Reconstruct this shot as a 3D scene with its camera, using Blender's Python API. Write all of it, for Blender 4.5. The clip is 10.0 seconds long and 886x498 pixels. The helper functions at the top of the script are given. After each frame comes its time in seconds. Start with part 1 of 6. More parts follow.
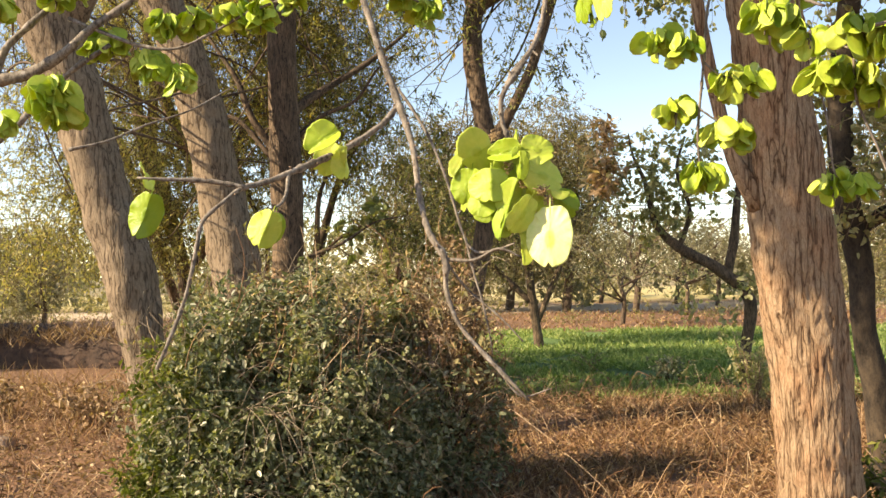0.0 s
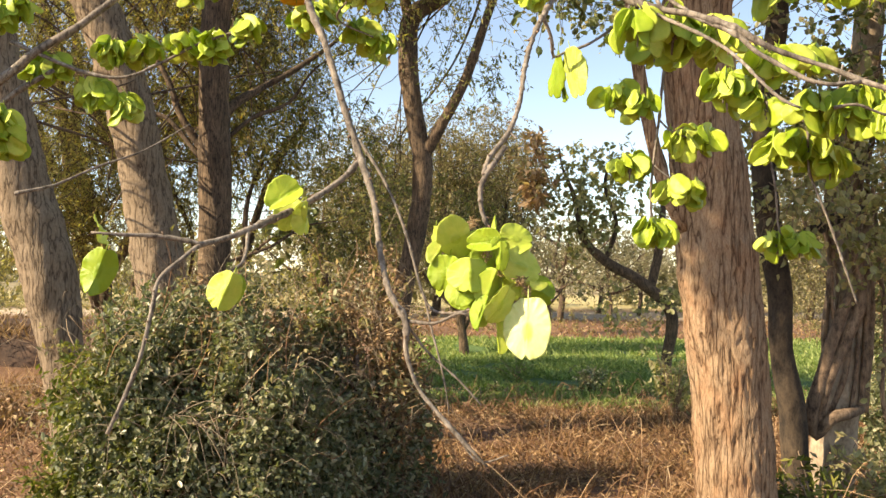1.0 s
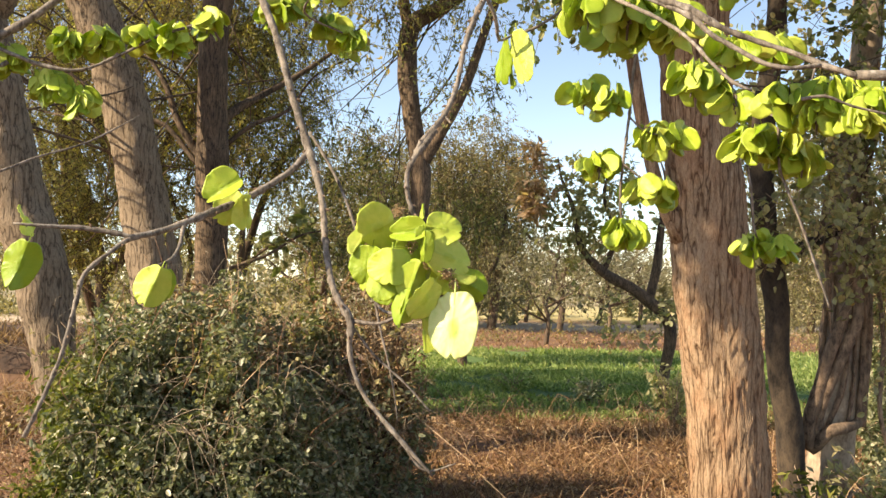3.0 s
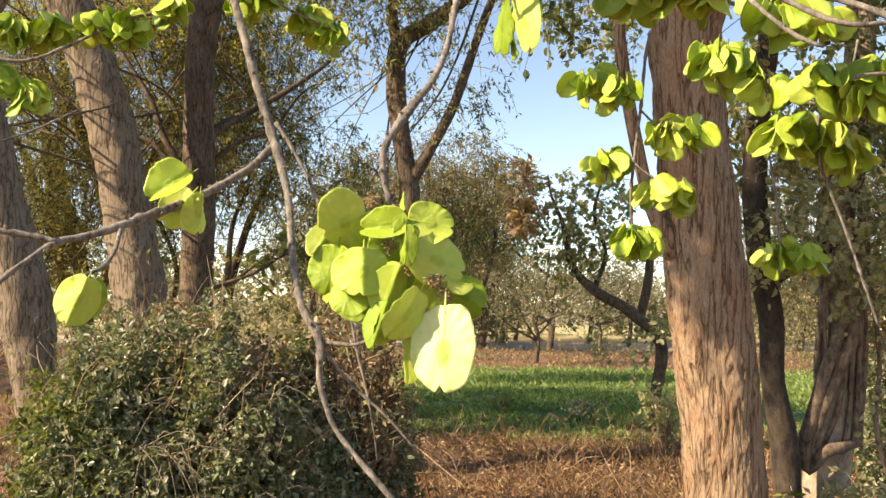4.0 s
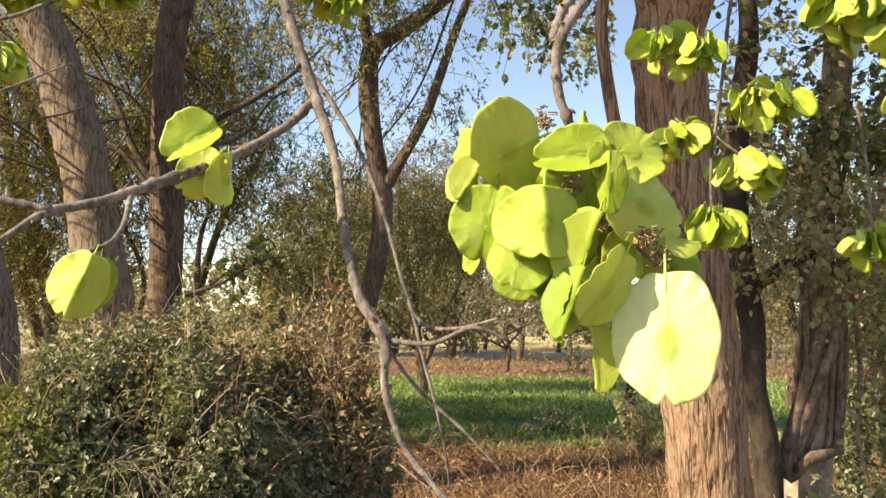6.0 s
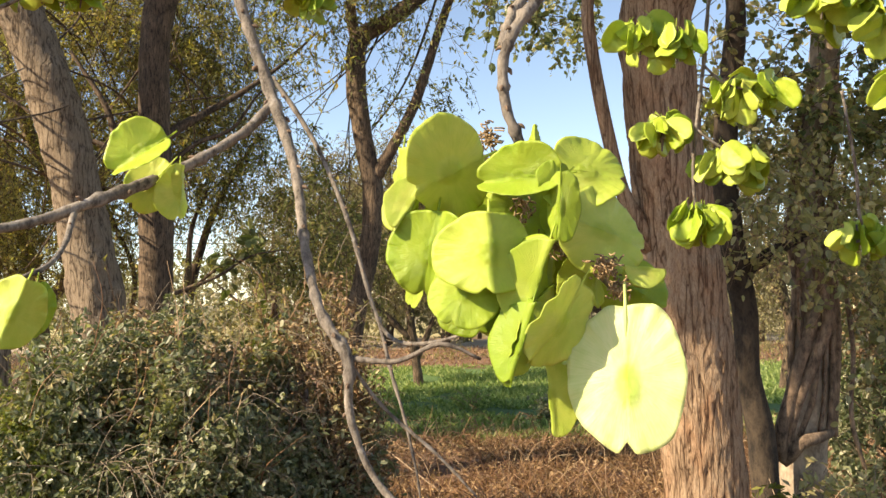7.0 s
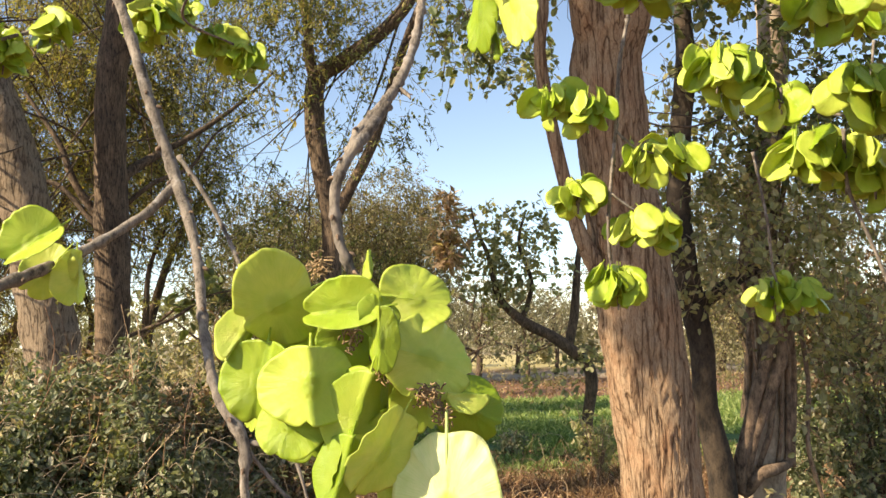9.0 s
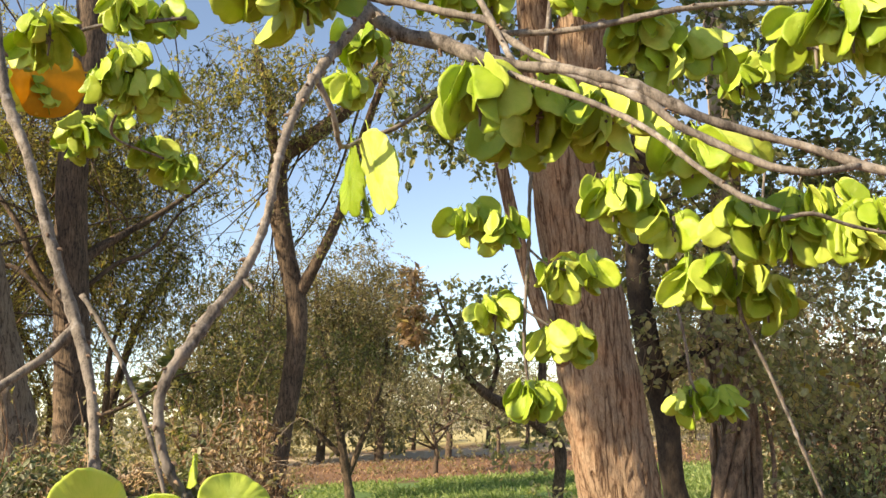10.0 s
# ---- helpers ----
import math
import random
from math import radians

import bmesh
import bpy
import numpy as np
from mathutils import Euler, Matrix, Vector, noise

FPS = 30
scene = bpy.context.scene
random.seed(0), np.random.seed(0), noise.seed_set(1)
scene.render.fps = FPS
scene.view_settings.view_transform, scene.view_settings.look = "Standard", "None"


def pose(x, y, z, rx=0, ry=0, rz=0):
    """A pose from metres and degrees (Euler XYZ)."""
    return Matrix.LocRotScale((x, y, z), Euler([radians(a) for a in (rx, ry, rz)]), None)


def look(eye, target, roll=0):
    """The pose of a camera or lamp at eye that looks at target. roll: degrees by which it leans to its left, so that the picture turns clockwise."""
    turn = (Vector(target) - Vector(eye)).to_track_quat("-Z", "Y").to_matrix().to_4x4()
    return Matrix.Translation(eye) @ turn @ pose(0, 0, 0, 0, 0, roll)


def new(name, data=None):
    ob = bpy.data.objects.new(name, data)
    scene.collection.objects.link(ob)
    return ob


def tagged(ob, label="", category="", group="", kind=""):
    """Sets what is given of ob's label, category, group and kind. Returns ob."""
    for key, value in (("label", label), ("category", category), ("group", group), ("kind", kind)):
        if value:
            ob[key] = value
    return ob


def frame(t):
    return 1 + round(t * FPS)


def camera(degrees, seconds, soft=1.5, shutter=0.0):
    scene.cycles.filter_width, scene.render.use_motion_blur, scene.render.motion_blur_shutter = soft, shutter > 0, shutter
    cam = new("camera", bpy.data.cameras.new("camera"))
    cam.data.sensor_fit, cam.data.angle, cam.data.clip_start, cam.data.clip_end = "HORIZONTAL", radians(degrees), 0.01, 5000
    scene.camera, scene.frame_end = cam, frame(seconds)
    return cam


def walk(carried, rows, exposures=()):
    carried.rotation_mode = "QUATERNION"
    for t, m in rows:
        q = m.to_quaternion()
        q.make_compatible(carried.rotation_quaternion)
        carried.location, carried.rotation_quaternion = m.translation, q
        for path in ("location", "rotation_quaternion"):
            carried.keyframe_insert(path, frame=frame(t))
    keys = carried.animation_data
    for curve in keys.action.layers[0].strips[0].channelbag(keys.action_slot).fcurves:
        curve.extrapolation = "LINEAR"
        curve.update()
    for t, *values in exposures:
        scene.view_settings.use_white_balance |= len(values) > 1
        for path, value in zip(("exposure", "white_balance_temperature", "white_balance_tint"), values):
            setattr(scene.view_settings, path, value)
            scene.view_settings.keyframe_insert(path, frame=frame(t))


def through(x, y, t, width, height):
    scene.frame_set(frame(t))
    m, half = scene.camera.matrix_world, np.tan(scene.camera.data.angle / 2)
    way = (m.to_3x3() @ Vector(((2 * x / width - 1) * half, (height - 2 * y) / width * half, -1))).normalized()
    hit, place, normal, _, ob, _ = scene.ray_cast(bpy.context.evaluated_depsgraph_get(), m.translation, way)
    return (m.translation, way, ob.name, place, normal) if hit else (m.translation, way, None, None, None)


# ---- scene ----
# ---- camera ----
cam = camera(50.6, 10.0, soft=1.5, shutter=0.0)
ROWS = [
    (0, -0.0057, -0.1530, 1.4607, 91.29, 1.19, 4.45),
    (0.5, -0.0436, -0.1180, 1.5060, 91.45, -0.01, 0.90),
    (1, -0.0325, -0.1492, 1.5060, 91.48, -0.43, -0.05),
    (1.5, -0.0054, -0.1574, 1.5093, 91.31, -0.83, -0.05),
    (2, -0.0003, -0.1486, 1.5065, 91.51, -0.81, -0.03),
    (2.5, 0.0048, -0.1479, 1.5012, 91.64, -0.91, 0.09),
    (4, 0.0083, -0.0055, 1.4941, 93.27, -0.81, -0.64),
    (4.5, -0.0058, -0.0020, 1.4930, 93.34, -0.72, -1.09),
    (5, -0.0306, 0.0234, 1.4856, 93.46, -1.11, -1.26),
    (6.5, -0.0540, 0.1378, 1.4826, 93.97, -0.03, -3.23),
    (7, -0.0387, 0.1384, 1.4944, 93.25, 0.71, -2.97),
    (7.5, -0.0330, 0.1326, 1.4954, 93.05, 0.73, -3.36),
    (8, -0.0260, 0.1294, 1.4986, 92.96, 0.99, -3.44),
    (8.5, -0.0194, 0.1306, 1.5019, 93.40, 1.05, -4.00),
    (9, -0.0068, 0.1278, 1.5156, 95.29, 1.68, -5.14),
    (9.5, 0.0084, 0.1100, 1.5298, 97.79, 2.30, -6.12),
    (10, 0.0310, 0.1096, 1.5465, 99.70, 2.92, -6.94),
]
walk(cam, [(t, pose(x, y, z, rx, ry, rz)) for t, x, y, z, rx, ry, rz in ROWS], [(0.0, 0.40, 7300, 11), (3.0, 0.33, 7000, 11), (10.0, 0.24, 6850, 10)])

# ---- light ----
SUN_AZ, SUN_EL = 67.0, 34.0      # degrees left of straight behind the viewer, height
world = bpy.data.worlds.new("sky")
scene.world = world
world.use_nodes = True
wn = world.node_tree
sky = wn.nodes.new("ShaderNodeTexSky")
sky.sky_type, sky.sun_disc = "NISHITA", False
sky.sun_elevation = radians(SUN_EL)
sky.sun_rotation = radians(180 + SUN_AZ)
sky.air_density, sky.dust_density, sky.ozone_density = 0.7, 0.2, 1.0
wn.nodes["Background"].inputs[1].default_value = 0.23
haze = wn.nodes.new("ShaderNodeMix")
haze.data_type = "RGBA"
haze.blend_type = "MULTIPLY"
haze.inputs[0].default_value = 1.0
haze.inputs[7].default_value = (1.12, 1.02, 0.92, 1)
wn.links.new(sky.outputs[0], haze.inputs[6])
wn.links.new(haze.outputs[2], wn.nodes["Background"].inputs[0])
sun_dir = Vector((-math.sin(radians(SUN_AZ)) * math.cos(radians(SUN_EL)), -math.cos(radians(SUN_AZ)) * math.cos(radians(SUN_EL)), math.sin(radians(SUN_EL))))
sun = new("sun", bpy.data.lights.new("sun", "SUN"))
sun.data.energy, sun.data.angle, sun.data.color = 9.2, radians(0.6), (1.0, 0.84, 0.62)
sun.matrix_world = look(sun_dir * 30, (0, 0, 0))


# ---- materials ----
def material(name):
    m = bpy.data.materials.new(name)
    m.use_nodes = True
    m.node_tree.nodes.clear()
    return m, m.node_tree.nodes, m.node_tree.links


def ramp(n, l, fac, stops):
    r = n.new("ShaderNodeValToRGB")
    e = r.color_ramp.elements
    while len(e) < len(stops):
        e.new(0.5)
    for el, (p, c) in zip(e, stops):
        el.position, el.color = p, (*c, 1)
    l.new(fac, r.inputs[0])
    return r.outputs[0]


def noise_tex(n, l, scale, detail=5, stretch=(1, 1, 1), space="Object", rough=0.6):
    c = n.new("ShaderNodeTexCoord")
    mp = n.new("ShaderNodeMapping")
    mp.inputs["Scale"].default_value = stretch
    t = n.new("ShaderNodeTexNoise")
    t.inputs["Scale"].default_value, t.inputs["Detail"].default_value, t.inputs["Roughness"].default_value = scale, detail, rough
    l.new(c.outputs[space], mp.inputs[0])
    l.new(mp.outputs[0], t.inputs[0])
    return t.outputs[0]


def mixc(n, l, fac, a, b, mode="MIX"):
    m = n.new("ShaderNodeMix")
    m.data_type, m.blend_type = "RGBA", mode
    for s, v in ((m.inputs[0], fac), (m.inputs[6], a), (m.inputs[7], b)):
        if isinstance(v, (int, float)):
            s.default_value = v
        elif isinstance(v, tuple):
            s.default_value = (*v, 1)
        else:
            l.new(v, s)
    return m.outputs[2]


def bump(n, l, height, strength, dist):
    b = n.new("ShaderNodeBump")
    b.inputs["Strength"].default_value, b.inputs["Distance"].default_value = strength, dist
    l.new(height, b.inputs["Height"])
    return b.outputs[0]


def bark(name, dark, light, scale, stretch=0.18, rough=0.9, strength=0.8, dist=0.02, lichen=None, cracks=0):
    """Furrowed bark: long plates, grain across them, broad stains."""
    m, n, l = material(name)
    p = n.new("ShaderNodeBsdfPrincipled")
    o = n.new("ShaderNodeOutputMaterial")
    a = noise_tex(n, l, scale, 8, (1, 1, stretch))
    b = noise_tex(n, l, scale * 5, 6, (1, 1, 0.5))
    c = noise_tex(n, l, scale * 0.16, 3)
    h = mixc(n, l, 0.35, a, b)
    if cracks:
        tc, mp, vo = n.new("ShaderNodeTexCoord"), n.new("ShaderNodeMapping"), n.new("ShaderNodeTexVoronoi")
        mp.inputs["Scale"].default_value = (1, 1, 0.12)
        vo.feature = "DISTANCE_TO_EDGE"
        vo.inputs["Scale"].default_value = cracks
        l.new(tc.outputs["Object"], mp.inputs[0])
        warp = n.new("ShaderNodeVectorMath")
        warp.operation = "MULTIPLY_ADD"
        wob = n.new("ShaderNodeTexNoise")
        wob.inputs["Scale"].default_value, wob.inputs["Detail"].default_value = cracks * 0.6, 4
        l.new(mp.outputs[0], wob.inputs[0])
        l.new(wob.outputs[1], warp.inputs[0])
        warp.inputs[1].default_value = (5.0 / cracks,) * 3
        l.new(mp.outputs[0], warp.inputs[2])
        l.new(warp.outputs[0], vo.inputs["Vector"])
        plate = ramp(n, l, vo.outputs["Distance"], [(0.0, (0.2, 0.2, 0.2)), (0.075, (0.47, 0.47, 0.47)), (0.3, (0.58, 0.58, 0.58))])
        h = mixc(n, l, 0.46, h, plate)
    col = ramp(n, l, h, [(0.39, dark), (0.49, tuple(0.45 * x + 0.55 * y for x, y in zip(dark, light))), (0.6, light)])
    stain = ramp(n, l, c, [(0.35, (0.62, 0.58, 0.55)), (0.65, (1.15, 1.08, 1.0))])
    col = mixc(n, l, 1.0, col, stain, "MULTIPLY")
    if lichen:
        col = mixc(n, l, ramp(n, l, noise_tex(n, l, scale * 0.5, 4), [(0.56, (0, 0, 0)), (0.68, (0.6, 0.6, 0.6))]), col, lichen)
    l.new(col, p.inputs["Base Color"])
    p.inputs["Roughness"].default_value = rough
    l.new(bump(n, l, h, strength, dist), p.inputs["Normal"])
    l.new(p.outputs[0], o.inputs[0])
    return m


def plated_bark(name, crack, low, high, rust, wide=0.035, long=0.2, depth=0.016):
    """Old bark: long interlaced plates between dark furrows, flaking across, rusty where fresh."""
    m, n, l = material(name)
    p = n.new("ShaderNodeBsdfPrincipled")
    o = n.new("ShaderNodeOutputMaterial")
    tc = n.new("ShaderNodeTexCoord")

    def fissures(size, stretch, width, seed):
        mp, wob, warp, t = n.new("ShaderNodeMapping"), n.new("ShaderNodeTexNoise"), n.new("ShaderNodeVectorMath"), n.new("ShaderNodeTexNoise")
        mp.inputs["Location"].default_value = (seed, seed * 0.7, 0)
        mp.inputs["Scale"].default_value = (1, 1, stretch)
        l.new(tc.outputs["Object"], mp.inputs[0])
        wob.inputs["Scale"].default_value, wob.inputs["Detail"].default_value = 1.3 / size, 3
        l.new(mp.outputs[0], wob.inputs[0])
        warp.operation = "MULTIPLY_ADD"
        l.new(wob.outputs[1], warp.inputs[0])
        warp.inputs[1].default_value = (0.22 * size,) * 3
        l.new(mp.outputs[0], warp.inputs[2])
        t.inputs["Scale"].default_value, t.inputs["Detail"].default_value = 1 / size, 2.5
        l.new(warp.outputs[0], t.inputs[0])
        k, ab = n.new("ShaderNodeMath"), n.new("ShaderNodeMath")
        k.operation, ab.operation = "SUBTRACT", "ABSOLUTE"
        k.inputs[1].default_value = 0.5
        l.new(t.outputs[0], k.inputs[0])
        l.new(k.outputs[0], ab.inputs[0])
        return ramp(n, l, ab.outputs[0], [(0.0, (0, 0, 0)), (width, (0.7, 0.7, 0.7)), (width * 3, (1, 1, 1))])

    big = fissures(wide, wide / long, 0.022, 0.0)
    small = mixc(n, l, 0.32, (1.0, 1.0, 1.0), fissures(wide * 0.36, 0.2, 0.03, 3.7))
    grain = noise_tex(n, l, 150, 7, (1, 1, 0.3), rough=0.7)
    broad = noise_tex(n, l, 7, 4, (1, 1, 0.6))
    h = mixc(n, l, 0.5, mixc(n, l, 1.0, big, small, "MULTIPLY"), grain)
    col = ramp(n, l, h, [(0.20, crack), (0.42, tuple(0.5 * a + 0.5 * b for a, b in zip(crack, low))), (0.62, low), (0.86, high)])
    col = mixc(n, l, ramp(n, l, broad, [(0.45, (0, 0, 0)), (0.68, (0.5, 0.5, 0.5))]), col, mixc(n, l, 1.0, col, rust, "MULTIPLY"))
    l.new(col, p.inputs["Base Color"])
    p.inputs["Roughness"].default_value = 0.92
    p.inputs["Specular IOR Level"].default_value = 0.2
    l.new(bump(n, l, h, 1.0, depth), p.inputs["Normal"])
    l.new(p.outputs[0], o.inputs[0])
    return m


def leafy(name, stops, through=0.35, rough=0.55, gloss=0.25, size=40, objects=False):
    """Leaves: each piece has its own shade, mottling on it, and light comes through."""
    m, n, l = material(name)
    o = n.new("ShaderNodeOutputMaterial")
    if objects:
        rnd = n.new("ShaderNodeObjectInfo").outputs["Random"]
    else:
        rnd = n.new("ShaderNodeNewGeometry").outputs["Random Per Island"]
    col = ramp(n, l, rnd, stops)
    mot = ramp(n, l, noise_tex(n, l, size, 4), [(0.3, (0.75, 0.75, 0.72)), (0.7, (1.18, 1.15, 1.1))])
    col = mixc(n, l, 1.0, col, mot, "MULTIPLY")
    p = n.new("ShaderNodeBsdfPrincipled")
    p.inputs["Roughness"].default_value = rough
    p.inputs["Specular IOR Level"].default_value = gloss
    t = n.new("ShaderNodeBsdfTranslucent")
    l.new(col, p.inputs["Base Color"])
    l.new(mixc(n, l, 1.0, col, (1.25, 1.35, 0.5), "MULTIPLY"), t.inputs[0])
    x = n.new("ShaderNodeMixShader")
    x.inputs[0].default_value = through
    l.new(p.outputs[0], x.inputs[1])
    l.new(t.outputs[0], x.inputs[2])
    l.new(x.outputs[0], o.inputs[0])
    return m


M_TRUNK = plated_bark("bark_pale_furrowed", (0.085, 0.048, 0.028), (0.265, 0.178, 0.11), (0.44, 0.322, 0.21), (1.0, 0.72, 0.56), 0.046, 0.5)
M_BARK2 = plated_bark("bark_grey_brown", (0.06, 0.044, 0.03), (0.195, 0.15, 0.105), (0.33, 0.262, 0.185), (0.85, 0.8, 0.76), 0.05, 0.3, 0.012)
M_VINESTEM = bark("vine_bark", (0.07, 0.05, 0.036), (0.32, 0.24, 0.17), 40, 0.4, strength=0.6, dist=0.008)
M_BARK3 = bark("bark_dark", (0.04, 0.029, 0.019), (0.21, 0.155, 0.105), 22, 0.5, strength=1.0, cracks=30)
# dark bark of the slender trunk, colour lowered further to stand in for shade
M_BARK4 = bark("bark_dark_shaded", (0.018, 0.014, 0.010), (0.085, 0.065, 0.045), 22, 0.5)
M_BARKG = bark("bark_smooth_grey", (0.20, 0.16, 0.12), (0.46, 0.39, 0.30), 12, 0.7, strength=0.4, lichen=(0.45, 0.42, 0.36))
M_TWIG = bark("twig_bark", (0.058, 0.05, 0.042), (0.275, 0.252, 0.222), 260, 0.4, strength=0.8, dist=0.001, lichen=(0.38, 0.355, 0.33))
M_TWIG2 = bark("dry_stem", (0.14, 0.095, 0.06), (0.46, 0.36, 0.25), 60, 0.3, strength=0.3, dist=0.004)
M_TWIG3 = bark("dull_dry_stem", (0.10, 0.08, 0.056), (0.38, 0.325, 0.245), 60, 0.3, strength=0.3, dist=0.004)
M_BUDS = bark("twig_buds", (0.06, 0.042, 0.03), (0.26, 0.19, 0.135), 500, 0.8, strength=0.5, dist=0.0006)
M_BUD = bark("bud_scales", (0.14, 0.09, 0.045), (0.45, 0.34, 0.19), 700, 0.8, strength=0.5, dist=0.0006)
M_FINE = leafy("olive_leaves", [(0.0, (0.20, 0.205, 0.09)), (0.45, (0.38, 0.36, 0.16)), (0.85, (0.52, 0.46, 0.20)), (1.0, (0.62, 0.48, 0.18))], 0.45)
M_YEL = leafy("yellowing_leaves", [(0.0, (0.17, 0.185, 0.07)), (0.5, (0.34, 0.32, 0.12)), (0.93, (0.48, 0.39, 0.13)), (1.0, (0.63, 0.41, 0.08))], 0.45)
M_BUSH = leafy("bush_leaves", [(0.0, (0.075, 0.10, 0.05)), (0.45, (0.16, 0.185, 0.10)), (0.8, (0.27, 0.285, 0.17)), (1.0, (0.50, 0.48, 0.35))], 0.3, 0.40, 0.5)
M_BUSHY = leafy("yellow_green_leaves", [(0.0, (0.06, 0.085, 0.02)), (0.6, (0.15, 0.175, 0.04)), (1.0, (0.27, 0.26, 0.07))], 0.35)
M_FEATHER = leafy("feathery_leaves", [(0.0, (0.11, 0.13, 0.055)), (0.5, (0.22, 0.235, 0.10)), (0.9, (0.36, 0.34, 0.15)), (1.0, (0.5, 0.4, 0.14))], 0.4)
M_BROWN = leafy("brown_olive_leaves", [(0.0, (0.135, 0.13, 0.068)), (0.5, (0.265, 0.24, 0.13)), (0.9, (0.39, 0.335, 0.18)), (1.0, (0.5, 0.37, 0.19))], 0.35)
M_ROUND = leafy("round_leaves", [(0.0, (0.085, 0.12, 0.05)), (0.6, (0.19, 0.225, 0.095)), (1.0, (0.34, 0.33, 0.16))], 0.35, 0.4, 0.5)
M_VINE = leafy("dusty_vine_leaves", [(0.0, (0.20, 0.21, 0.12)), (0.5, (0.38, 0.37, 0.22)), (0.85, (0.50, 0.46, 0.28)), (1.0, (0.58, 0.47, 0.26))], 0.45)
M_DEAD = leafy("dead_leaves", [(0.0, (0.092, 0.0575, 0.0345)), (0.5, (0.241, 0.155, 0.0862)), (0.85, (0.414, 0.287, 0.161)), (1.0, (0.598, 0.46, 0.299))], 0.15)
M_STRAW = leafy("dry_grass_blades", [(0.0, (0.11, 0.056, 0.03)), (0.5, (0.28, 0.165, 0.088)), (0.9, (0.44, 0.29, 0.165)), (1.0, (0.6, 0.46, 0.29))], 0.2)
M_STEMS = leafy("dead_stems", [(0.0, (0.10, 0.05, 0.028)), (0.5, (0.27, 0.15, 0.085)), (0.85, (0.44, 0.30, 0.18)), (1.0, (0.60, 0.46, 0.31))], 0.05)
M_DRY = leafy("rusty_dry_leaves", [(0.0, (0.30, 0.19, 0.12)), (0.6, (0.48, 0.34, 0.23)), (1.0, (0.60, 0.46, 0.33))], 0.35)
M_CROP = leafy("green_crop", [(0.0, (0.13, 0.19, 0.06)), (0.6, (0.26, 0.345, 0.125)), (1.0, (0.44, 0.47, 0.22))], 0.4)
# distant foliage greyed and lightened, its haze painted into the leaf colour
M_FAR = leafy("far_leaves_hazed", [(0.0, (0.17, 0.17, 0.115)), (0.6, (0.29, 0.275, 0.185)), (1.0, (0.41, 0.36, 0.25))], 0.3)
M_DOWN = leafy("white_down", [(0.0, (0.72, 0.70, 0.66)), (1.0, (0.82, 0.80, 0.76))], 0.3, 0.9, 0.1)
M_ORANGE = leafy("orange_leaf", [(0.0, (0.62, 0.34, 0.02)), (1.0, (0.70, 0.40, 0.03))], 0.4, objects=True)


def samara_material(pale=False):
    """Fresh winged fruit: yellow-green papery wing with fine veins that fan out, light through it. pale: near-white
    base, strong sun put into the colour.
    """
    m, n, l = material("samara_wing_sunlit" if pale else "samara_wing")
    o = n.new("ShaderNodeOutputMaterial")
    rnd = n.new("ShaderNodeObjectInfo").outputs["Random"]
    base = ramp(n, l, rnd, [(0.0, (0.72, 0.77, 0.34)), (1.0, (0.74, 0.79, 0.36))] if pale else [(0.0, (0.27, 0.39, 0.024)), (0.5, (0.44, 0.55, 0.058)), (1.0, (0.64, 0.72, 0.14))])
    big = ramp(n, l, noise_tex(n, l, 130, 3), [(0.3, (0.84, 0.92, 0.75)), (0.7, (1.1, 1.05, 1.2))])
    at = n.new("ShaderNodeAttribute")
    at.attribute_name = "vein"
    vein = n.new("ShaderNodeTexNoise")
    vein.inputs["Scale"].default_value, vein.inputs["Detail"].default_value, vein.inputs["Roughness"].default_value = 1.6, 5, 0.65
    l.new(at.outputs["Vector"], vein.inputs[0])
    veins = vein.outputs[0]
    fine = ramp(n, l, veins, [(0.34, (0.92, 0.95, 0.86)), (0.5, (1.0, 1.0, 1.0)), (0.66, (1.04, 1.02, 1.08))])
    col = mixc(n, l, 1.0, mixc(n, l, 1.0, base, big, "MULTIPLY"), fine, "MULTIPLY")
    sd = n.new("ShaderNodeAttribute")
    sd.attribute_name = "seed"
    col = mixc(n, l, sd.outputs["Fac"], col, mixc(n, l, 1.0, col, (0.70, 0.86, 0.26) if pale else (0.76, 0.83, 0.5), "MULTIPLY"))
    p = n.new("ShaderNodeBsdfPrincipled")
    p.inputs["Roughness"].default_value = 0.36
    p.inputs["Specular IOR Level"].default_value = 0.4
    l.new(col, p.inputs["Base Color"])
    crease = noise_tex(n, l, 150, 6, (1, 1, 0.7), rough=0.62)
    hgt = n.new("ShaderNodeMath")
    hgt.operation = "MULTIPLY_ADD"
    l.new(crease, hgt.inputs[0])
    hgt.inputs[1].default_value = 0.7
    soft = n.new("ShaderNodeMath")
    soft.operation = "MULTIPLY"
    soft.inputs[1].default_value = 0.2
    l.new(veins, soft.inputs[0])
    l.new(soft.outputs[0], hgt.inputs[2])
    l.new(bump(n, l, hgt.outputs[0], 0.8, 0.0011), p.inputs["Normal"])
    t = n.new("ShaderNodeBsdfTranslucent")
    l.new(mixc(n, l, 1.0, col, (1.1, 1.12, 0.45), "MULTIPLY"), t.inputs[0])
    x = n.new("ShaderNodeMixShader")
    x.inputs[0].default_value = 0.26
    l.new(p.outputs[0], x.inputs[1])
    l.new(t.outputs[0], x.inputs[2])
    l.new(x.outputs[0], o.inputs[0])
    return m


M_SAMARA = samara_material()
# lighter copy for the large flat wing, full sun painted into its colour
M_SAMARA_SUNLIT = samara_material(True)


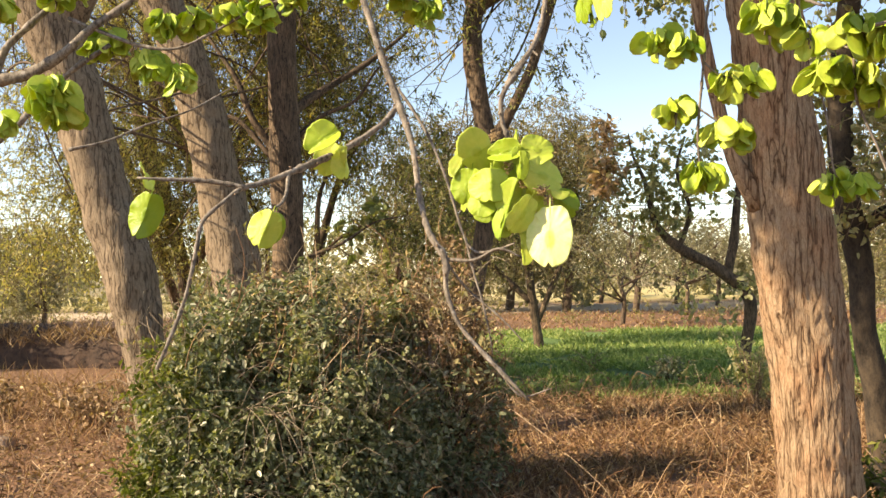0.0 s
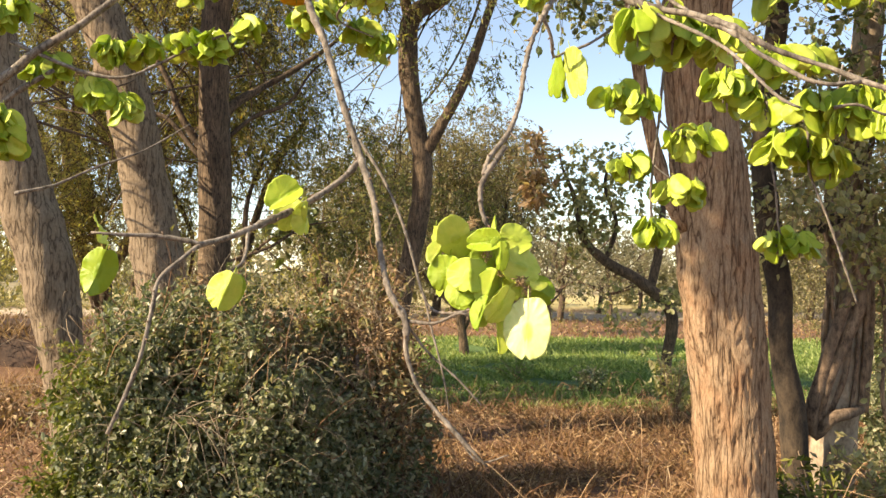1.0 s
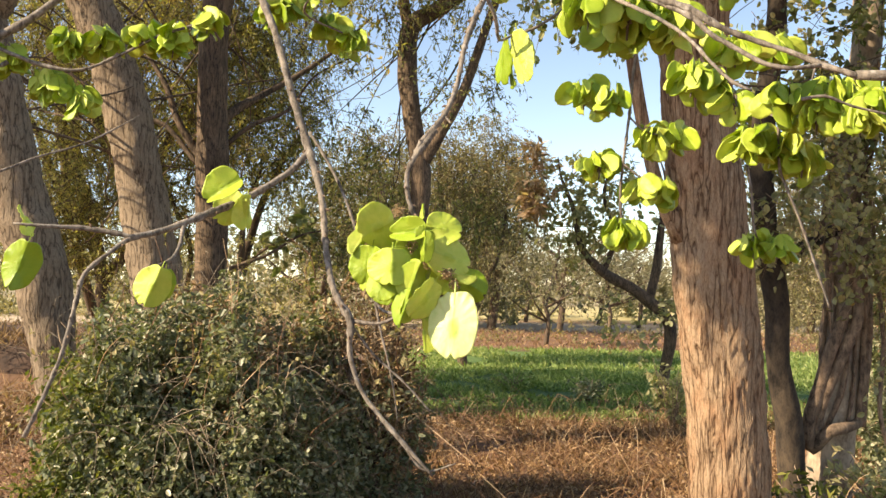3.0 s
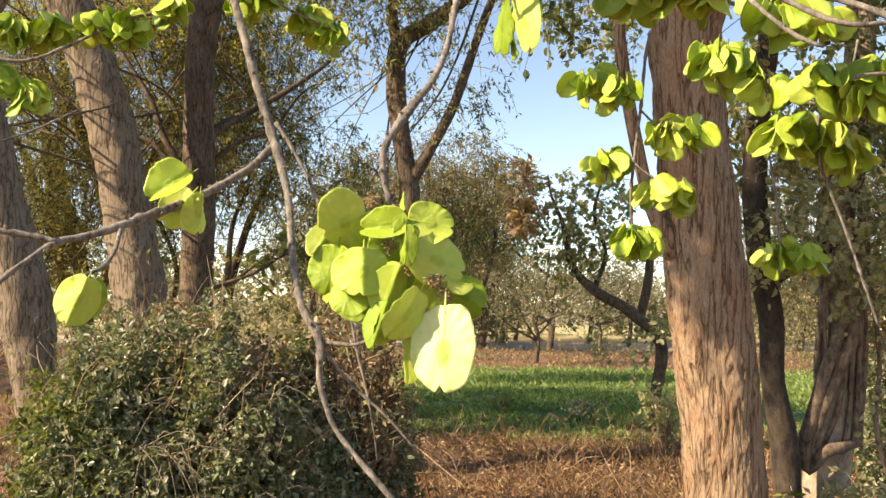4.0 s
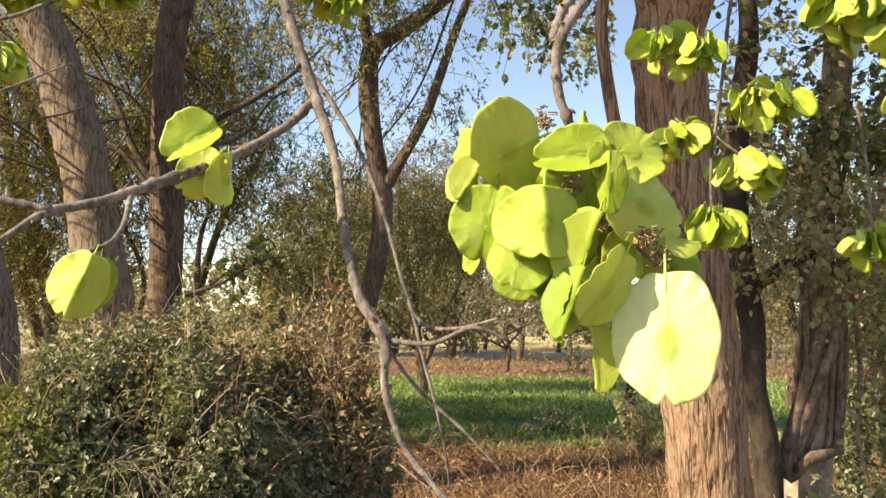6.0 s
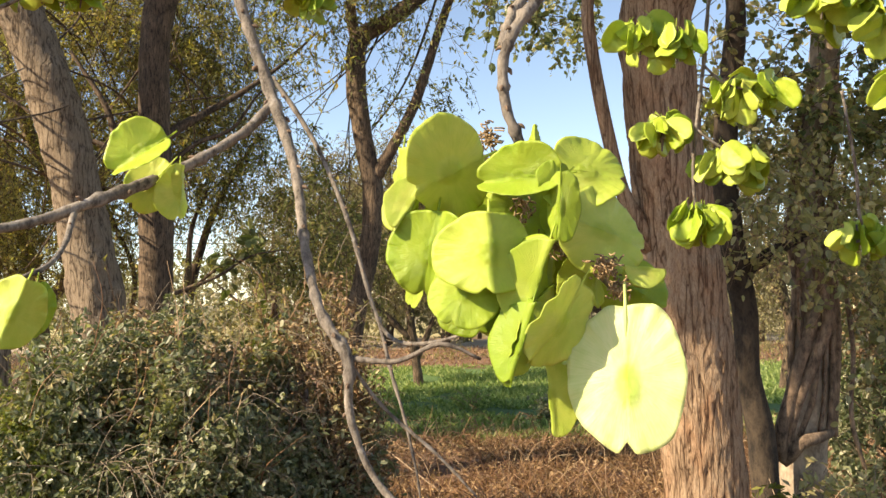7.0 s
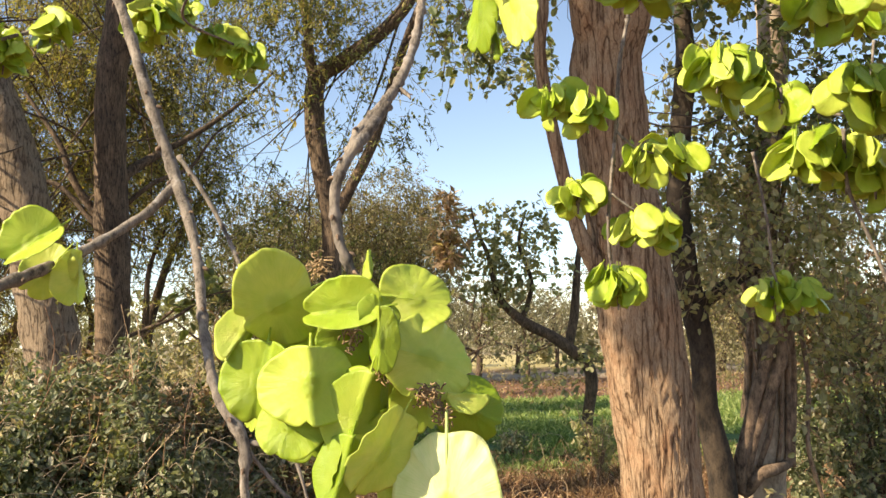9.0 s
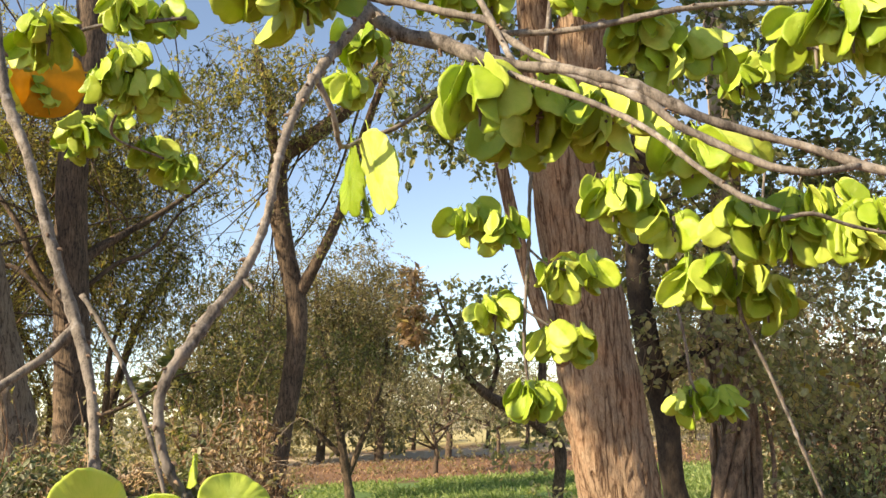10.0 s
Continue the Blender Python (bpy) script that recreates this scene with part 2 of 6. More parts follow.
def ground_material():
    m, n, l = material("ground_soil_and_fields")
    o = n.new("ShaderNodeOutputMaterial")
    p = n.new("ShaderNodeBsdfPrincipled")
    a = noise_tex(n, l, 9.0, 8)
    b = noise_tex(n, l, 0.35, 4)
    c = noise_tex(n, l, 60.0, 6)
    soil = ramp(n, l, mixc(n, l, 0.5, a, c), [(0.3, (0.07, 0.038, 0.02)), (0.5, (0.18, 0.10, 0.055)), (0.7, (0.33, 0.21, 0.12))])
    soil = mixc(n, l, 1.0, soil, ramp(n, l, b, [(0.35, (0.7, 0.66, 0.62)), (0.65, (1.2, 1.15, 1.1))]), "MULTIPLY")
    g = n.new("ShaderNodeNewGeometry")
    sep = n.new("ShaderNodeSeparateXYZ")
    l.new(g.outputs["Position"], sep.inputs[0])

    def band(socket, lo, hi, soft, wob=1.2):
        add = n.new("ShaderNodeMath")
        add.operation = "MULTIPLY_ADD"
        l.new(b, add.inputs[0])
        add.inputs[1].default_value = wob
        l.new(socket, add.inputs[2])
        out = []
        for v, s in ((lo, 1), (hi, -1)):
            r = n.new("ShaderNodeMapRange")
            r.inputs[1].default_value, r.inputs[2].default_value = (v - soft, v + soft)
            r.inputs[3].default_value, r.inputs[4].default_value = ((0, 1) if s > 0 else (1, 0))
            l.new(add.outputs[0], r.inputs[0])
            out.append(r.outputs[0])
        k = n.new("ShaderNodeMath")
        k.operation = "MULTIPLY"
        l.new(out[0], k.inputs[0])
        l.new(out[1], k.inputs[1])
        return k.outputs[0]

    both = n.new("ShaderNodeMath")
    both.operation = "MULTIPLY"
    l.new(band(sep.outputs["Y"], 10.6, 22.0, 0.4), both.inputs[0])
    l.new(band(sep.outputs["X"], -0.6, 60.0, 0.5, 0.6), both.inputs[1])
    crop = ramp(n, l, a, [(0.3, (0.05, 0.10, 0.022)), (0.7, (0.13, 0.22, 0.05))])
    col = mixc(n, l, both.outputs[0], soil, crop)
    sand = ramp(n, l, a, [(0.3, (0.40, 0.31, 0.21)), (0.7, (0.57, 0.46, 0.33))])
    col = mixc(n, l, band(sep.outputs["Y"], 31.5, 38.0, 1.0), col, sand)
    pale = ramp(n, l, a, [(0.3, (0.36, 0.30, 0.12)), (0.7, (0.50, 0.43, 0.20))])
    col = mixc(n, l, band(sep.outputs["Y"], 41.0, 70.0, 3), col, pale)
    far = ramp(n, l, b, [(0.3, (0.16, 0.14, 0.07)), (0.7, (0.34, 0.28, 0.16))])
    col = mixc(n, l, band(sep.outputs["Y"], 70.0, 9000.0, 6), col, far)
    l.new(col, p.inputs["Base Color"])
    p.inputs["Roughness"].default_value = 0.95
    l.new(bump(n, l, mixc(n, l, 0.5, a, c), 0.7, 0.04), p.inputs["Normal"])
    l.new(p.outputs[0], o.inputs[0])
    return m


M_GROUND = ground_material()
M_SOIL = bark("dark_soil", (0.035, 0.022, 0.017), (0.11, 0.07, 0.05), 9, 1.0)
M_STONE = bark("stone", (0.10, 0.08, 0.06), (0.32, 0.25, 0.19), 12, 1.0)
m_, n_, l_ = material("wire")
p_ = n_.new("ShaderNodeBsdfPrincipled")
p_.inputs["Base Color"].default_value, p_.inputs["Roughness"].default_value = (0.05, 0.05, 0.055, 1), 0.5
l_.new(p_.outputs[0], n_.new("ShaderNodeOutputMaterial").inputs[0])
M_WIRE = m_


# ---- builders ----
RNG = np.random.default_rng(11)


def mesh_of(name, verts, faces, mat, smooth=True):
    me = bpy.data.meshes.new(name)
    me.from_pydata([tuple(map(float, v)) for v in verts], [], [tuple(map(int, f)) for f in faces])
    me.materials.append(mat)
    if smooth:
        me.polygons.foreach_set("use_smooth", [True] * len(me.polygons))
    me.update()
    return me


def part(name, me, parent=None, label="", m=None):
    ob = new(name, me)
    if m is not None:
        ob.matrix_basis = m
    ob.parent = parent
    return tagged(ob, label)


def thing(name, label, category, at=(0, 0, 0), group="", kind=""):
    ob = new(name)
    ob.empty_display_size = 0.05
    ob.location = at
    return tagged(ob, label, category, group, kind)


def spline(pts, step):
    """A smooth line through the points, with values (such as radii) along with it."""
    p = np.array(pts, float)
    p = np.vstack([2 * p[0] - p[1], p, 2 * p[-1] - p[-2]])
    out = []
    for i in range(1, len(p) - 2):
        k = max(2, int(np.linalg.norm(p[i + 1, :3] - p[i, :3]) / step))
        for s in np.arange(k) / k:
            a, b, c, d = p[i - 1], p[i], p[i + 1], p[i + 2]
            out.append(0.5 * (2 * b + (c - a) * s + (2 * a - 5 * b + 4 * c - d) * s * s + (3 * b - a - 3 * c + d) * s ** 3))
    out.append(p[-2])
    return np.array(out)


def tube(pts, step=0.05, seg=8, rough=0.0, grain=6.0, furrow=0.0, knots=0.0, every=0.02, ground=False, seed=0.0):
    """Verts and faces of a tapered, slightly crooked stem through (x, y, z, radius)."""
    pts = [tuple(q) for q in pts]
    if ground and pts[0][2] > 0.02:
        a, b = np.array(pts[0]), np.array(pts[1])
        d = (a - b)[:3]
        d = d / abs(d[2])
        base = a[:3] + d * (a[2] + 0.08)
        pts = [(*base, a[3] * 1.28), (*(a[:3] * 0.35 + base * 0.65), a[3] * 1.08)] + pts
    c = spline(pts, step)
    r = np.maximum(c[:, 3], 0.0002)
    c = c[:, :3]
    t = np.gradient(c, axis=0)
    t /= np.linalg.norm(t, axis=1)[:, None] + 1e-12
    u = np.cross(t[0], (0.3, 0.9, 0.2))
    if np.linalg.norm(u) < 0.1:
        u = np.cross(t[0], (1, 0, 0))
    verts, along = [], 0.0
    for i in range(len(c)):
        u = u - t[i] * (u @ t[i])
        u /= np.linalg.norm(u)
        w = np.cross(t[i], u)
        along += np.linalg.norm(c[i] - c[i - 1]) if i else 0
        swell = 1 + knots * max(0.0, math.cos(along / every * 2 * math.pi + 2 * math.sin(along / every * 0.7))) ** 12
        for k in range(seg):
            ang = 2 * math.pi * k / seg
            d = u * math.cos(ang) + w * math.sin(ang)
            q = c[i] + d * r[i]
            f = 1.0
            if rough:
                f += rough * noise.noise(Vector(q) * grain + Vector((seed, 0, 0)))
            if furrow:
                v = Vector((q[0] * 34 + seed, q[1] * 34, q[2] * 9))
                f += furrow * (0.6 - abs(noise.noise(v)) * 2.4) + furrow * 0.5 * noise.noise(v * 2.7)
            verts.append(c[i] + d * r[i] * f * swell)
    faces = [(i * seg + k, i * seg + (k + 1) % seg, (i + 1) * seg + (k + 1) % seg, (i + 1) * seg + k) for i in range(len(c) - 1) for k in range(seg)]
    faces += [tuple(range(seg))[::-1], tuple((len(c) - 1) * seg + k for k in range(seg))]
    return verts, faces


def join(pieces):
    verts, faces, base = [], [], 0
    for v, f in pieces:
        verts.extend(v)
        faces.extend([tuple(i + base for i in q) for q in f])
        base += len(v)
    return verts, faces


def unit(a):
    return a / (np.linalg.norm(a, axis=-1, keepdims=True) + 1e-12)


def leaves(pos, along, face, length, width, fold=0.15, round_=False):
    """One small folded leaf at each place, as verts and faces."""
    pos, along = np.asarray(pos), unit(np.asarray(along))
    side = unit(np.cross(along, face))
    nrm = np.cross(side, along)
    L, W = np.asarray(length)[:, None], np.asarray(width)[:, None]
    f = fold * W
    if round_:
        shape = [(0, 0, 0), (0.22, 0.85, 1), (0.6, 1.0, 1.2), (0.9, 0.55, 0.8), (1.0, 0, 0.1), (0.9, -0.55, 0.8), (0.6, -1.0, 1.2), (0.22, -0.85, 1)]
        quads = [(0, 1, 2, 3), (0, 3, 4, 5), (0, 5, 6, 7)]
    else:
        shape = [(0, 0, 0), (0.45, 1, 1), (1.0, 0, -0.3), (0.45, -1, 1)]
        quads = [(0, 1, 2), (0, 2, 3)]
    k = len(shape)
    v = np.stack([pos + along * L * a + side * W * 0.5 * b + nrm * f * c for a, b, c in shape], 1).reshape(-1, 3)
    idx = np.arange(len(pos)) * k
    faces = np.concatenate([idx[:, None] + np.array(q)[None] for q in quads])
    return v, [tuple(q) for q in faces.tolist()]


def fast_mesh(name, v, faces, mat, smooth=False):
    """A mesh out of large arrays of triangles and quads."""
    me = bpy.data.meshes.new(name)
    me.from_pydata(np.asarray(v).tolist(), [], faces)
    me.materials.append(mat)
    me.update()
    return me


def sprays(rng, centres, per, spread, leaf, ratio=0.45, droop=0.4, twig=0.0, round_=False, jitter=0.35):
    """Twiglets with leaves set along them, at each centre: leaf verts and faces, and the twiglets' stems."""
    n = len(centres)
    d = unit(rng.normal(size=(n, 3)) + np.array((0, 0, -droop)))
    s = rng.uniform(0.1, 1.0, (n, per))
    length = rng.uniform(0.6, 1.3, n) * spread
    p = centres[:, None] + d[:, None] * (s * length[:, None])[..., None]
    p = p + rng.normal(size=p.shape) * spread * 0.05
    p[..., 2] -= (s ** 2) * spread * droop * 0.5
    a = unit(d[:, None] * 0.7 + rng.normal(size=p.shape) * 0.8 + np.array((0, 0, -droop * 0.6)))
    f = unit(rng.normal(size=p.shape) * 0.7 + np.array((0, 0, 1.0)))
    p, a, f = (q.reshape(-1, 3) for q in (p, a, f))
    L = leaf * rng.uniform(1 - jitter, 1 + jitter, len(p))
    v, fc = leaves(p, a, f, L, L * ratio, round_=round_)
    stems = []
    if twig:
        for i in range(n):
            e = centres[i] + d[i] * length[i]
            e[2] -= spread * droop * 0.5
            mid = (centres[i] + e) / 2 + np.array((0, 0, spread * droop * 0.12))
            stems.append(tube([(*centres[i], twig), (*mid, twig * 0.7), (*e, twig * 0.35)], spread, 3))
    return v, fc, stems


def blob(rng, c, r, n, hollow=0.25):
    """Uneven scatter in an ellipsoid: clumped, with gaps."""
    out = []
    while len(out) < n:
        q = rng.uniform(-1, 1, 3)
        k = np.linalg.norm(q)
        if k > 1 or k < hollow:
            continue
        w = np.array(c) + q * np.array(r)
        if noise.noise(Vector(w * (1.6 / max(0.5, min(r)))) + Vector((3.1, 7.7, 1.3))) + rng.uniform(-0.25, 0.25) < -0.02:
            continue
        out.append(w)
    return np.array(out)


# ---- ground ----
def build_ground():
    xs = np.unique(np.concatenate([np.linspace(-9, 9, 73), np.linspace(-60, 60, 41), np.linspace(-1500, 1500, 25)]))
    ys = np.unique(np.concatenate([np.linspace(-4, 14, 73), np.linspace(-60, 120, 61), np.linspace(-800, 2500, 23)]))
    verts = []
    for y in ys:
        for x in xs:
            near = max(0.0, 1 - max(abs(x), abs(y - 6)) / 40)
            z = near * (0.05 * noise.noise(Vector((x * 0.6, y * 0.6, 0))) + 0.03 * noise.noise(Vector((x * 2.2, y * 2.2, 4))))
            verts.append((x, y, z))
    w = len(xs)
    faces = [(j * w + i, j * w + i + 1, (j + 1) * w + i + 1, (j + 1) * w + i) for j in range(len(ys) - 1) for i in range(w - 1)]
    g = new("ground", mesh_of("ground", verts, faces, M_GROUND))
    tagged(g, "dry brown earth with a green field and pale sandy fields", "ground", kind="structure")


build_ground()


def stuff(name, v, f, mat, label, category):
    ob = new(name, fast_mesh(name, v, f, mat))
    return tagged(ob, label, category, kind="stuff")


def blades(rng, x, y, height, width, lean, z=0.0):
    n = len(x)
    pos = np.stack([x, y, np.full(n, z) if np.isscalar(z) else z], 1)
    up = unit(np.stack([rng.normal(size=n) * lean, rng.normal(size=n) * lean, np.ones(n)], 1))
    face = unit(rng.normal(size=(n, 3)) * (1, 1, 0.2))
    h = height * rng.uniform(0.5, 1.25, n)
    return leaves(pos, up, face, h, np.full(n, width), fold=0.3)


def build_field():
    rng = np.random.default_rng(5)
    n = 60000
    u = rng.uniform(0, 1, n)
    y = 10.2 + 11.5 * u ** 1.5
    x = rng.uniform(-1.0, 14.0, n)
    keep = [noise.noise(Vector((a * 0.9, b * 0.9, 2.0))) + 0.5 * noise.noise(Vector((a * 2.7, b * 2.7, 6.0))) > -0.24 for a, b in zip(x, y)]
    x, y = x[keep], y[keep]
    v, f = blades(rng, x, y, 0.13, 0.032, 1.1)
    stuff("crop_plants", v, f, M_CROP, "short green crop growing densely in the field", "crop")


build_field()


def build_dry_grass():
    rng = np.random.default_rng(6)
    n = 26000
    y = rng.uniform(4.6, 10.6, n)
    x = rng.uniform(-1.2, 4.6, n) * (0.5 + y / 14)
    keep = [noise.noise(Vector((a * 1.3, b * 1.3, 5.0))) + rng.uniform(-0.3, 0.3) > -0.15 for a, b in zip(x, y)]
    x, y = x[keep], y[keep]
    v, f = blades(rng, x, y, 0.19, 0.009, 1.3)
    stuff("dry_grass", v, f, M_STRAW, "tangled straw-brown dry grass and weeds on the ground", "grass")
    n = 2200
    y = rng.uniform(7.5, 13, n)
    x = rng.uniform(-6.5, -1.6, n) * (0.45 + y / 16)
    v, f = blades(rng, x, y, 0.35, 0.010, 0.8)
    stuff("dry_weeds", v, f, M_STRAW, "sparse dry brown weeds on bare soil", "weeds")


build_dry_grass()


def build_litter():
    rng = np.random.default_rng(7)
    n = 30000
    y = rng.uniform(3.8, 12.0, n)
    x = rng.uniform(-5.5, 4.5, n) * (0.45 + y / 15)
    z = np.array([0.05 * noise.noise(Vector((a * 0.6, b * 0.6, 0))) for a, b in zip(x, y)]) + rng.uniform(0.01, 0.07, n)
    pos = np.stack([x, y, z], 1)
    L = rng.uniform(0.02, 0.06, n)
    v, f = leaves(pos, rng.normal(size=(n, 3)) * (1, 1, 0.45), unit(rng.normal(size=(n, 3)) * 0.6 + (0, 0, 1)), L, L * 0.55, 0.35)
    n2 = 14000
    p2 = np.stack([rng.uniform(-7, 7, n2), rng.uniform(-5, 4.2, n2), np.zeros(n2)], 1)
    p2[:, 2] = [0.05 * noise.noise(Vector((a * 0.6, b * 0.6, 0))) + 0.03 for a, b in p2[:, :2]]
    L2 = rng.uniform(0.02, 0.06, n2)
    v2, f2 = leaves(p2, rng.normal(size=(n2, 3)) * (1, 1, 0.45), unit(rng.normal(size=(n2, 3)) * 0.6 + (0, 0, 1)), L2, L2 * 0.55, 0.35)
    f = f + [tuple(i + len(v) for i in q) for q in f2]
    v = np.concatenate([v, v2])
    stuff("leaf_litter", v, f, M_DEAD, "curled brown fallen leaves covering the earth", "leaves")


build_litter()


def build_tangle():
    """Thin dry stems that lie and lean across one another over the bare earth."""
    rng = np.random.default_rng(17)
    pcs = []
    while len(pcs) < 3400:
        y = rng.uniform(4.6, 10.8)
        x = rng.uniform(-5.0, 4.4) * (0.45 + y / 15)
        if noise.noise(Vector((x * 0.9, y * 0.9, 9.0))) + rng.uniform(-0.35, 0.35) < -0.05:
            continue
        a, ln = rng.uniform(0, 6.28), rng.uniform(0.1, 0.38)
        rise = abs(rng.normal()) * 0.22 * ln / 0.4
        d = np.array((math.cos(a), math.sin(a), 0)) * ln
        b0 = np.array((x, y, 0.01))
        m0 = b0 + d * 0.5 + rng.normal(size=3) * 0.05 + (0, 0, rise * 0.8 + 0.05)
        e0 = b0 + d + rng.normal(size=3) * 0.05 + (0, 0, rise * rng.uniform(0.2, 1.3) + 0.03)
        r = rng.uniform(0.0015, 0.0042)
        pcs.append(tube([(*b0, r), (*m0, r * 0.8), (*e0, r * 0.4)], 0.14, 3))
    v, f = join(pcs)
    tagged(new("dry_twigs", mesh_of("dry_twigs", v, f, M_STEMS)), "tangle of thin reddish-brown dead stems over the earth", "twigs", kind="stuff")


build_tangle()


# ---- bush ----
def build_bush(at, rad, n, label, seed, leaf=0.036, dry=0.5, sprig=None, sun_flank=True):
    """A mound of small leaves over a tangle of thin stems: dry and twiggy at its crest, yellow-green on its sunny flank
    to paint in the sunlight.
    """
    rng = np.random.default_rng(seed)
    b = thing("bush", label, "bush", (at[0], at[1], 0))
    R = np.array(rad)

    def swell(q):
        return 1 + 0.30 * noise.noise(Vector(q) * 2.3 + Vector((seed, 0, 0))) + 0.16 * noise.noise(Vector(q) * 6 + Vector((seed, 5, 0)))

    def skin(q, s=1.0):
        return np.sign(q) * np.abs(q) ** 0.8 * R * swell(q) * s

    stems = []
    for i in range(70):
        q = unit(rng.normal(size=3) * (1, 1, 0.8))
        q[2] = abs(q[2])
        e = skin(q, rng.uniform(0.8, 1.06))
        mid = e * 0.55 + np.array((0, 0, 0.18)) + rng.normal(size=3) * 0.06
        stems.append(tube([(*(e * 0.12 * (1, 1, 0)), 0.012), (*mid, 0.006), (*e, 0.002)], 0.12, 4))
    tagged(part("stemwork", mesh_of("stemwork", *join(stems), M_BARK3), b), kind="stuff")
    arcs = []
    for i in range(int(820 * rad[0])):
        q = unit(rng.normal(size=3) * (1, 0.8, 0.8) + (0, -0.35, 0.25))
        q[2] = abs(q[2])
        p = skin(q, rng.uniform(0.9, 1.03))
        away = unit(rng.normal(size=3) * (1.0, 0.5, 0.7) + (0.15, -0.1, 0.25)) * rng.uniform(0.1, 0.45)
        e = p + away + (0, 0, -0.25 * np.linalg.norm(away))
        e[2] = max(0.03, e[2])
        mid = p + away * 0.5 + rng.normal(size=3) * 0.035 + (0, 0, 0.05)
        r = rng.uniform(0.0008, 0.0027)
        arcs.append(tube([(*p, r), (*mid, r * 0.8), (*e, r * 0.4)], 0.09, 4))
    if sprig is not None:
        o = skin(unit(np.array(sprig)), 1.0)
        for i in range(24):
            d = unit(rng.normal(size=3) * (1, 0.35, 0.6) + (0.1, -0.5, -0.2)) * rng.uniform(0.14, 0.42)
            o = o + rng.normal(size=3) * (0.03, 0.01, 0.02)
            arcs.append(tube([(*o, 0.0022), (*(o + d * 0.5 + (0, -0.02, 0.05)), 0.0018), (*(o + d), 0.001)], 0.07, 4))
    tagged(part("dry_twigwork", mesh_of("dry_twigwork", *join(arcs), M_TWIG3), b, "thin dry brown twigs"), kind="stuff")
    tips, shoots = [], []
    for i in range(int(150 * rad[0])):
        q = unit(rng.normal(size=3) * (1, 1, 0.5) + (0, 0, 1.1))
        p = skin(q, 0.95)
        e = p + np.array((q[0] * 0.12, q[1] * 0.1, rng.uniform(0.06, 0.34))) + rng.normal(size=3) * 0.1
        shoots.append(tube([(*p, 0.0035), (*((p + e) / 2 + rng.normal(size=3) * 0.03), 0.0026), (*e, 0.0012)], 0.06, 4))
        if rng.uniform() < 0.6:
            tips += [p * (1 - u) + e * u for u in (0.3, 0.6, 0.95)]
    tagged(part("shootwork", mesh_of("shootwork", *join(shoots), M_STEMS), b, "reddish dead shoots"), kind="stuff")
    v, f, st = sprays(rng, np.array(tips), 5, 0.09, leaf * 1.1, 0.5, 0.2)
    tagged(part("shoot_foliage", fast_mesh("shoot_foliage", v, f, M_BROWN), b), kind="stuff")
    groups = {"foliage": [], "sunlit_foliage": [], "withered_foliage": []}
    d = unit(rng.normal(size=(n * 3, 3)))
    d[:, 2] = np.abs(d[:, 2])
    for q in d:
        gap = noise.noise(Vector(q) * 5.5 + Vector((seed, 3, 0))) + 0.6 * noise.noise(Vector(q) * 13 + Vector((seed, 9, 0))) + rng.uniform(-0.35, 0.35)
        if gap < -0.16:
            continue
        c = skin(q, rng.uniform(0.55, 1.0) ** 0.5)
        c[2] = max(0.05, c[2])
        crest = 1.3 * (q[2] - 0.72) + 0.9 * noise.noise(Vector(q) * 3.1 + Vector((0, seed, 0))) + 0.45 * q[0] + dry - 0.5 + rng.uniform(-0.35, 0.35)
        # yellow-green leaves towards -x, the sun on that flank put into colour
        flank = -q[0] - 0.42 + 0.5 * noise.noise(Vector(q) * 4) + rng.uniform(-0.25, 0.25)
        groups["sunlit_foliage" if sun_flank and flank > 0.1 else "withered_foliage" if crest > 0.12 else "foliage"].append(c)
    for name, mat, size, ratio, per in (("foliage", M_BUSH, leaf, 0.52, 7), ("sunlit_foliage", M_BUSHY, leaf * 1.1, 0.55, 7), ("withered_foliage", M_DEAD, leaf, 0.42, 5)):
        if len(groups[name]) > 3:
            v, f, st = sprays(rng, np.array(groups[name]), per, 0.12, size, ratio, 0.4, round_=(name == "foliage"), jitter=0.5)
            tagged(part(name, fast_mesh(name, v, f, mat), b), kind="stuff")
    return b


build_bush((-1.43, 5.42), (0.87, 0.8, 1.34), 6800, "dense rounded bush of small dark green leaves with dry brown twigs", 3, 0.032, 0.16, sprig=(0.1, -0.75, 0.42))
build_bush((-0.58, 6.05), (0.50, 0.45, 1.52), 1400, "half-dead bush of brown twigs and withered leaves", 8, 0.04, 0.85)


thicket = build_bush((3.85, 6.85), (0.70, 0.55, 2.1), 1300, "tall tangled shrub of dusty olive and withered brown leaves", 14, 0.046, 0.95, sun_flank=False)


def tuft_mesh(seed):
    """A ragged ball of white down."""
    rng = np.random.default_rng(seed)
    pcs = []
    for i in range(60):
        d = unit(rng.normal(size=3)) * rng.uniform(0.012, 0.026)
        pcs.append(tube([(0, 0, 0, 0.003), (*(d * 0.6), 0.004), (*(d + rng.normal(size=3) * 0.004), 0.001)], 0.012, 4))
    return mesh_of("seed_tuft", *join(pcs), M_DOWN)


TUFT = tuft_mesh(4)
for x_, z_, k_ in ((-0.69, 1.02, 1.0), (-0.62, 0.95, 0.8), (-0.74, 0.93, 0.7), (-0.55, 1.08, 0.6), (-0.66, 0.86, 0.9), (-0.76, 1.05, 0.5)):
    part("seed_tuft", TUFT, thicket, "white downy seed tuft", pose(x_, -0.42, z_, 20, 40 * k_, 90 * k_) @ Matrix.Diagonal((k_, k_, k_, 1)))


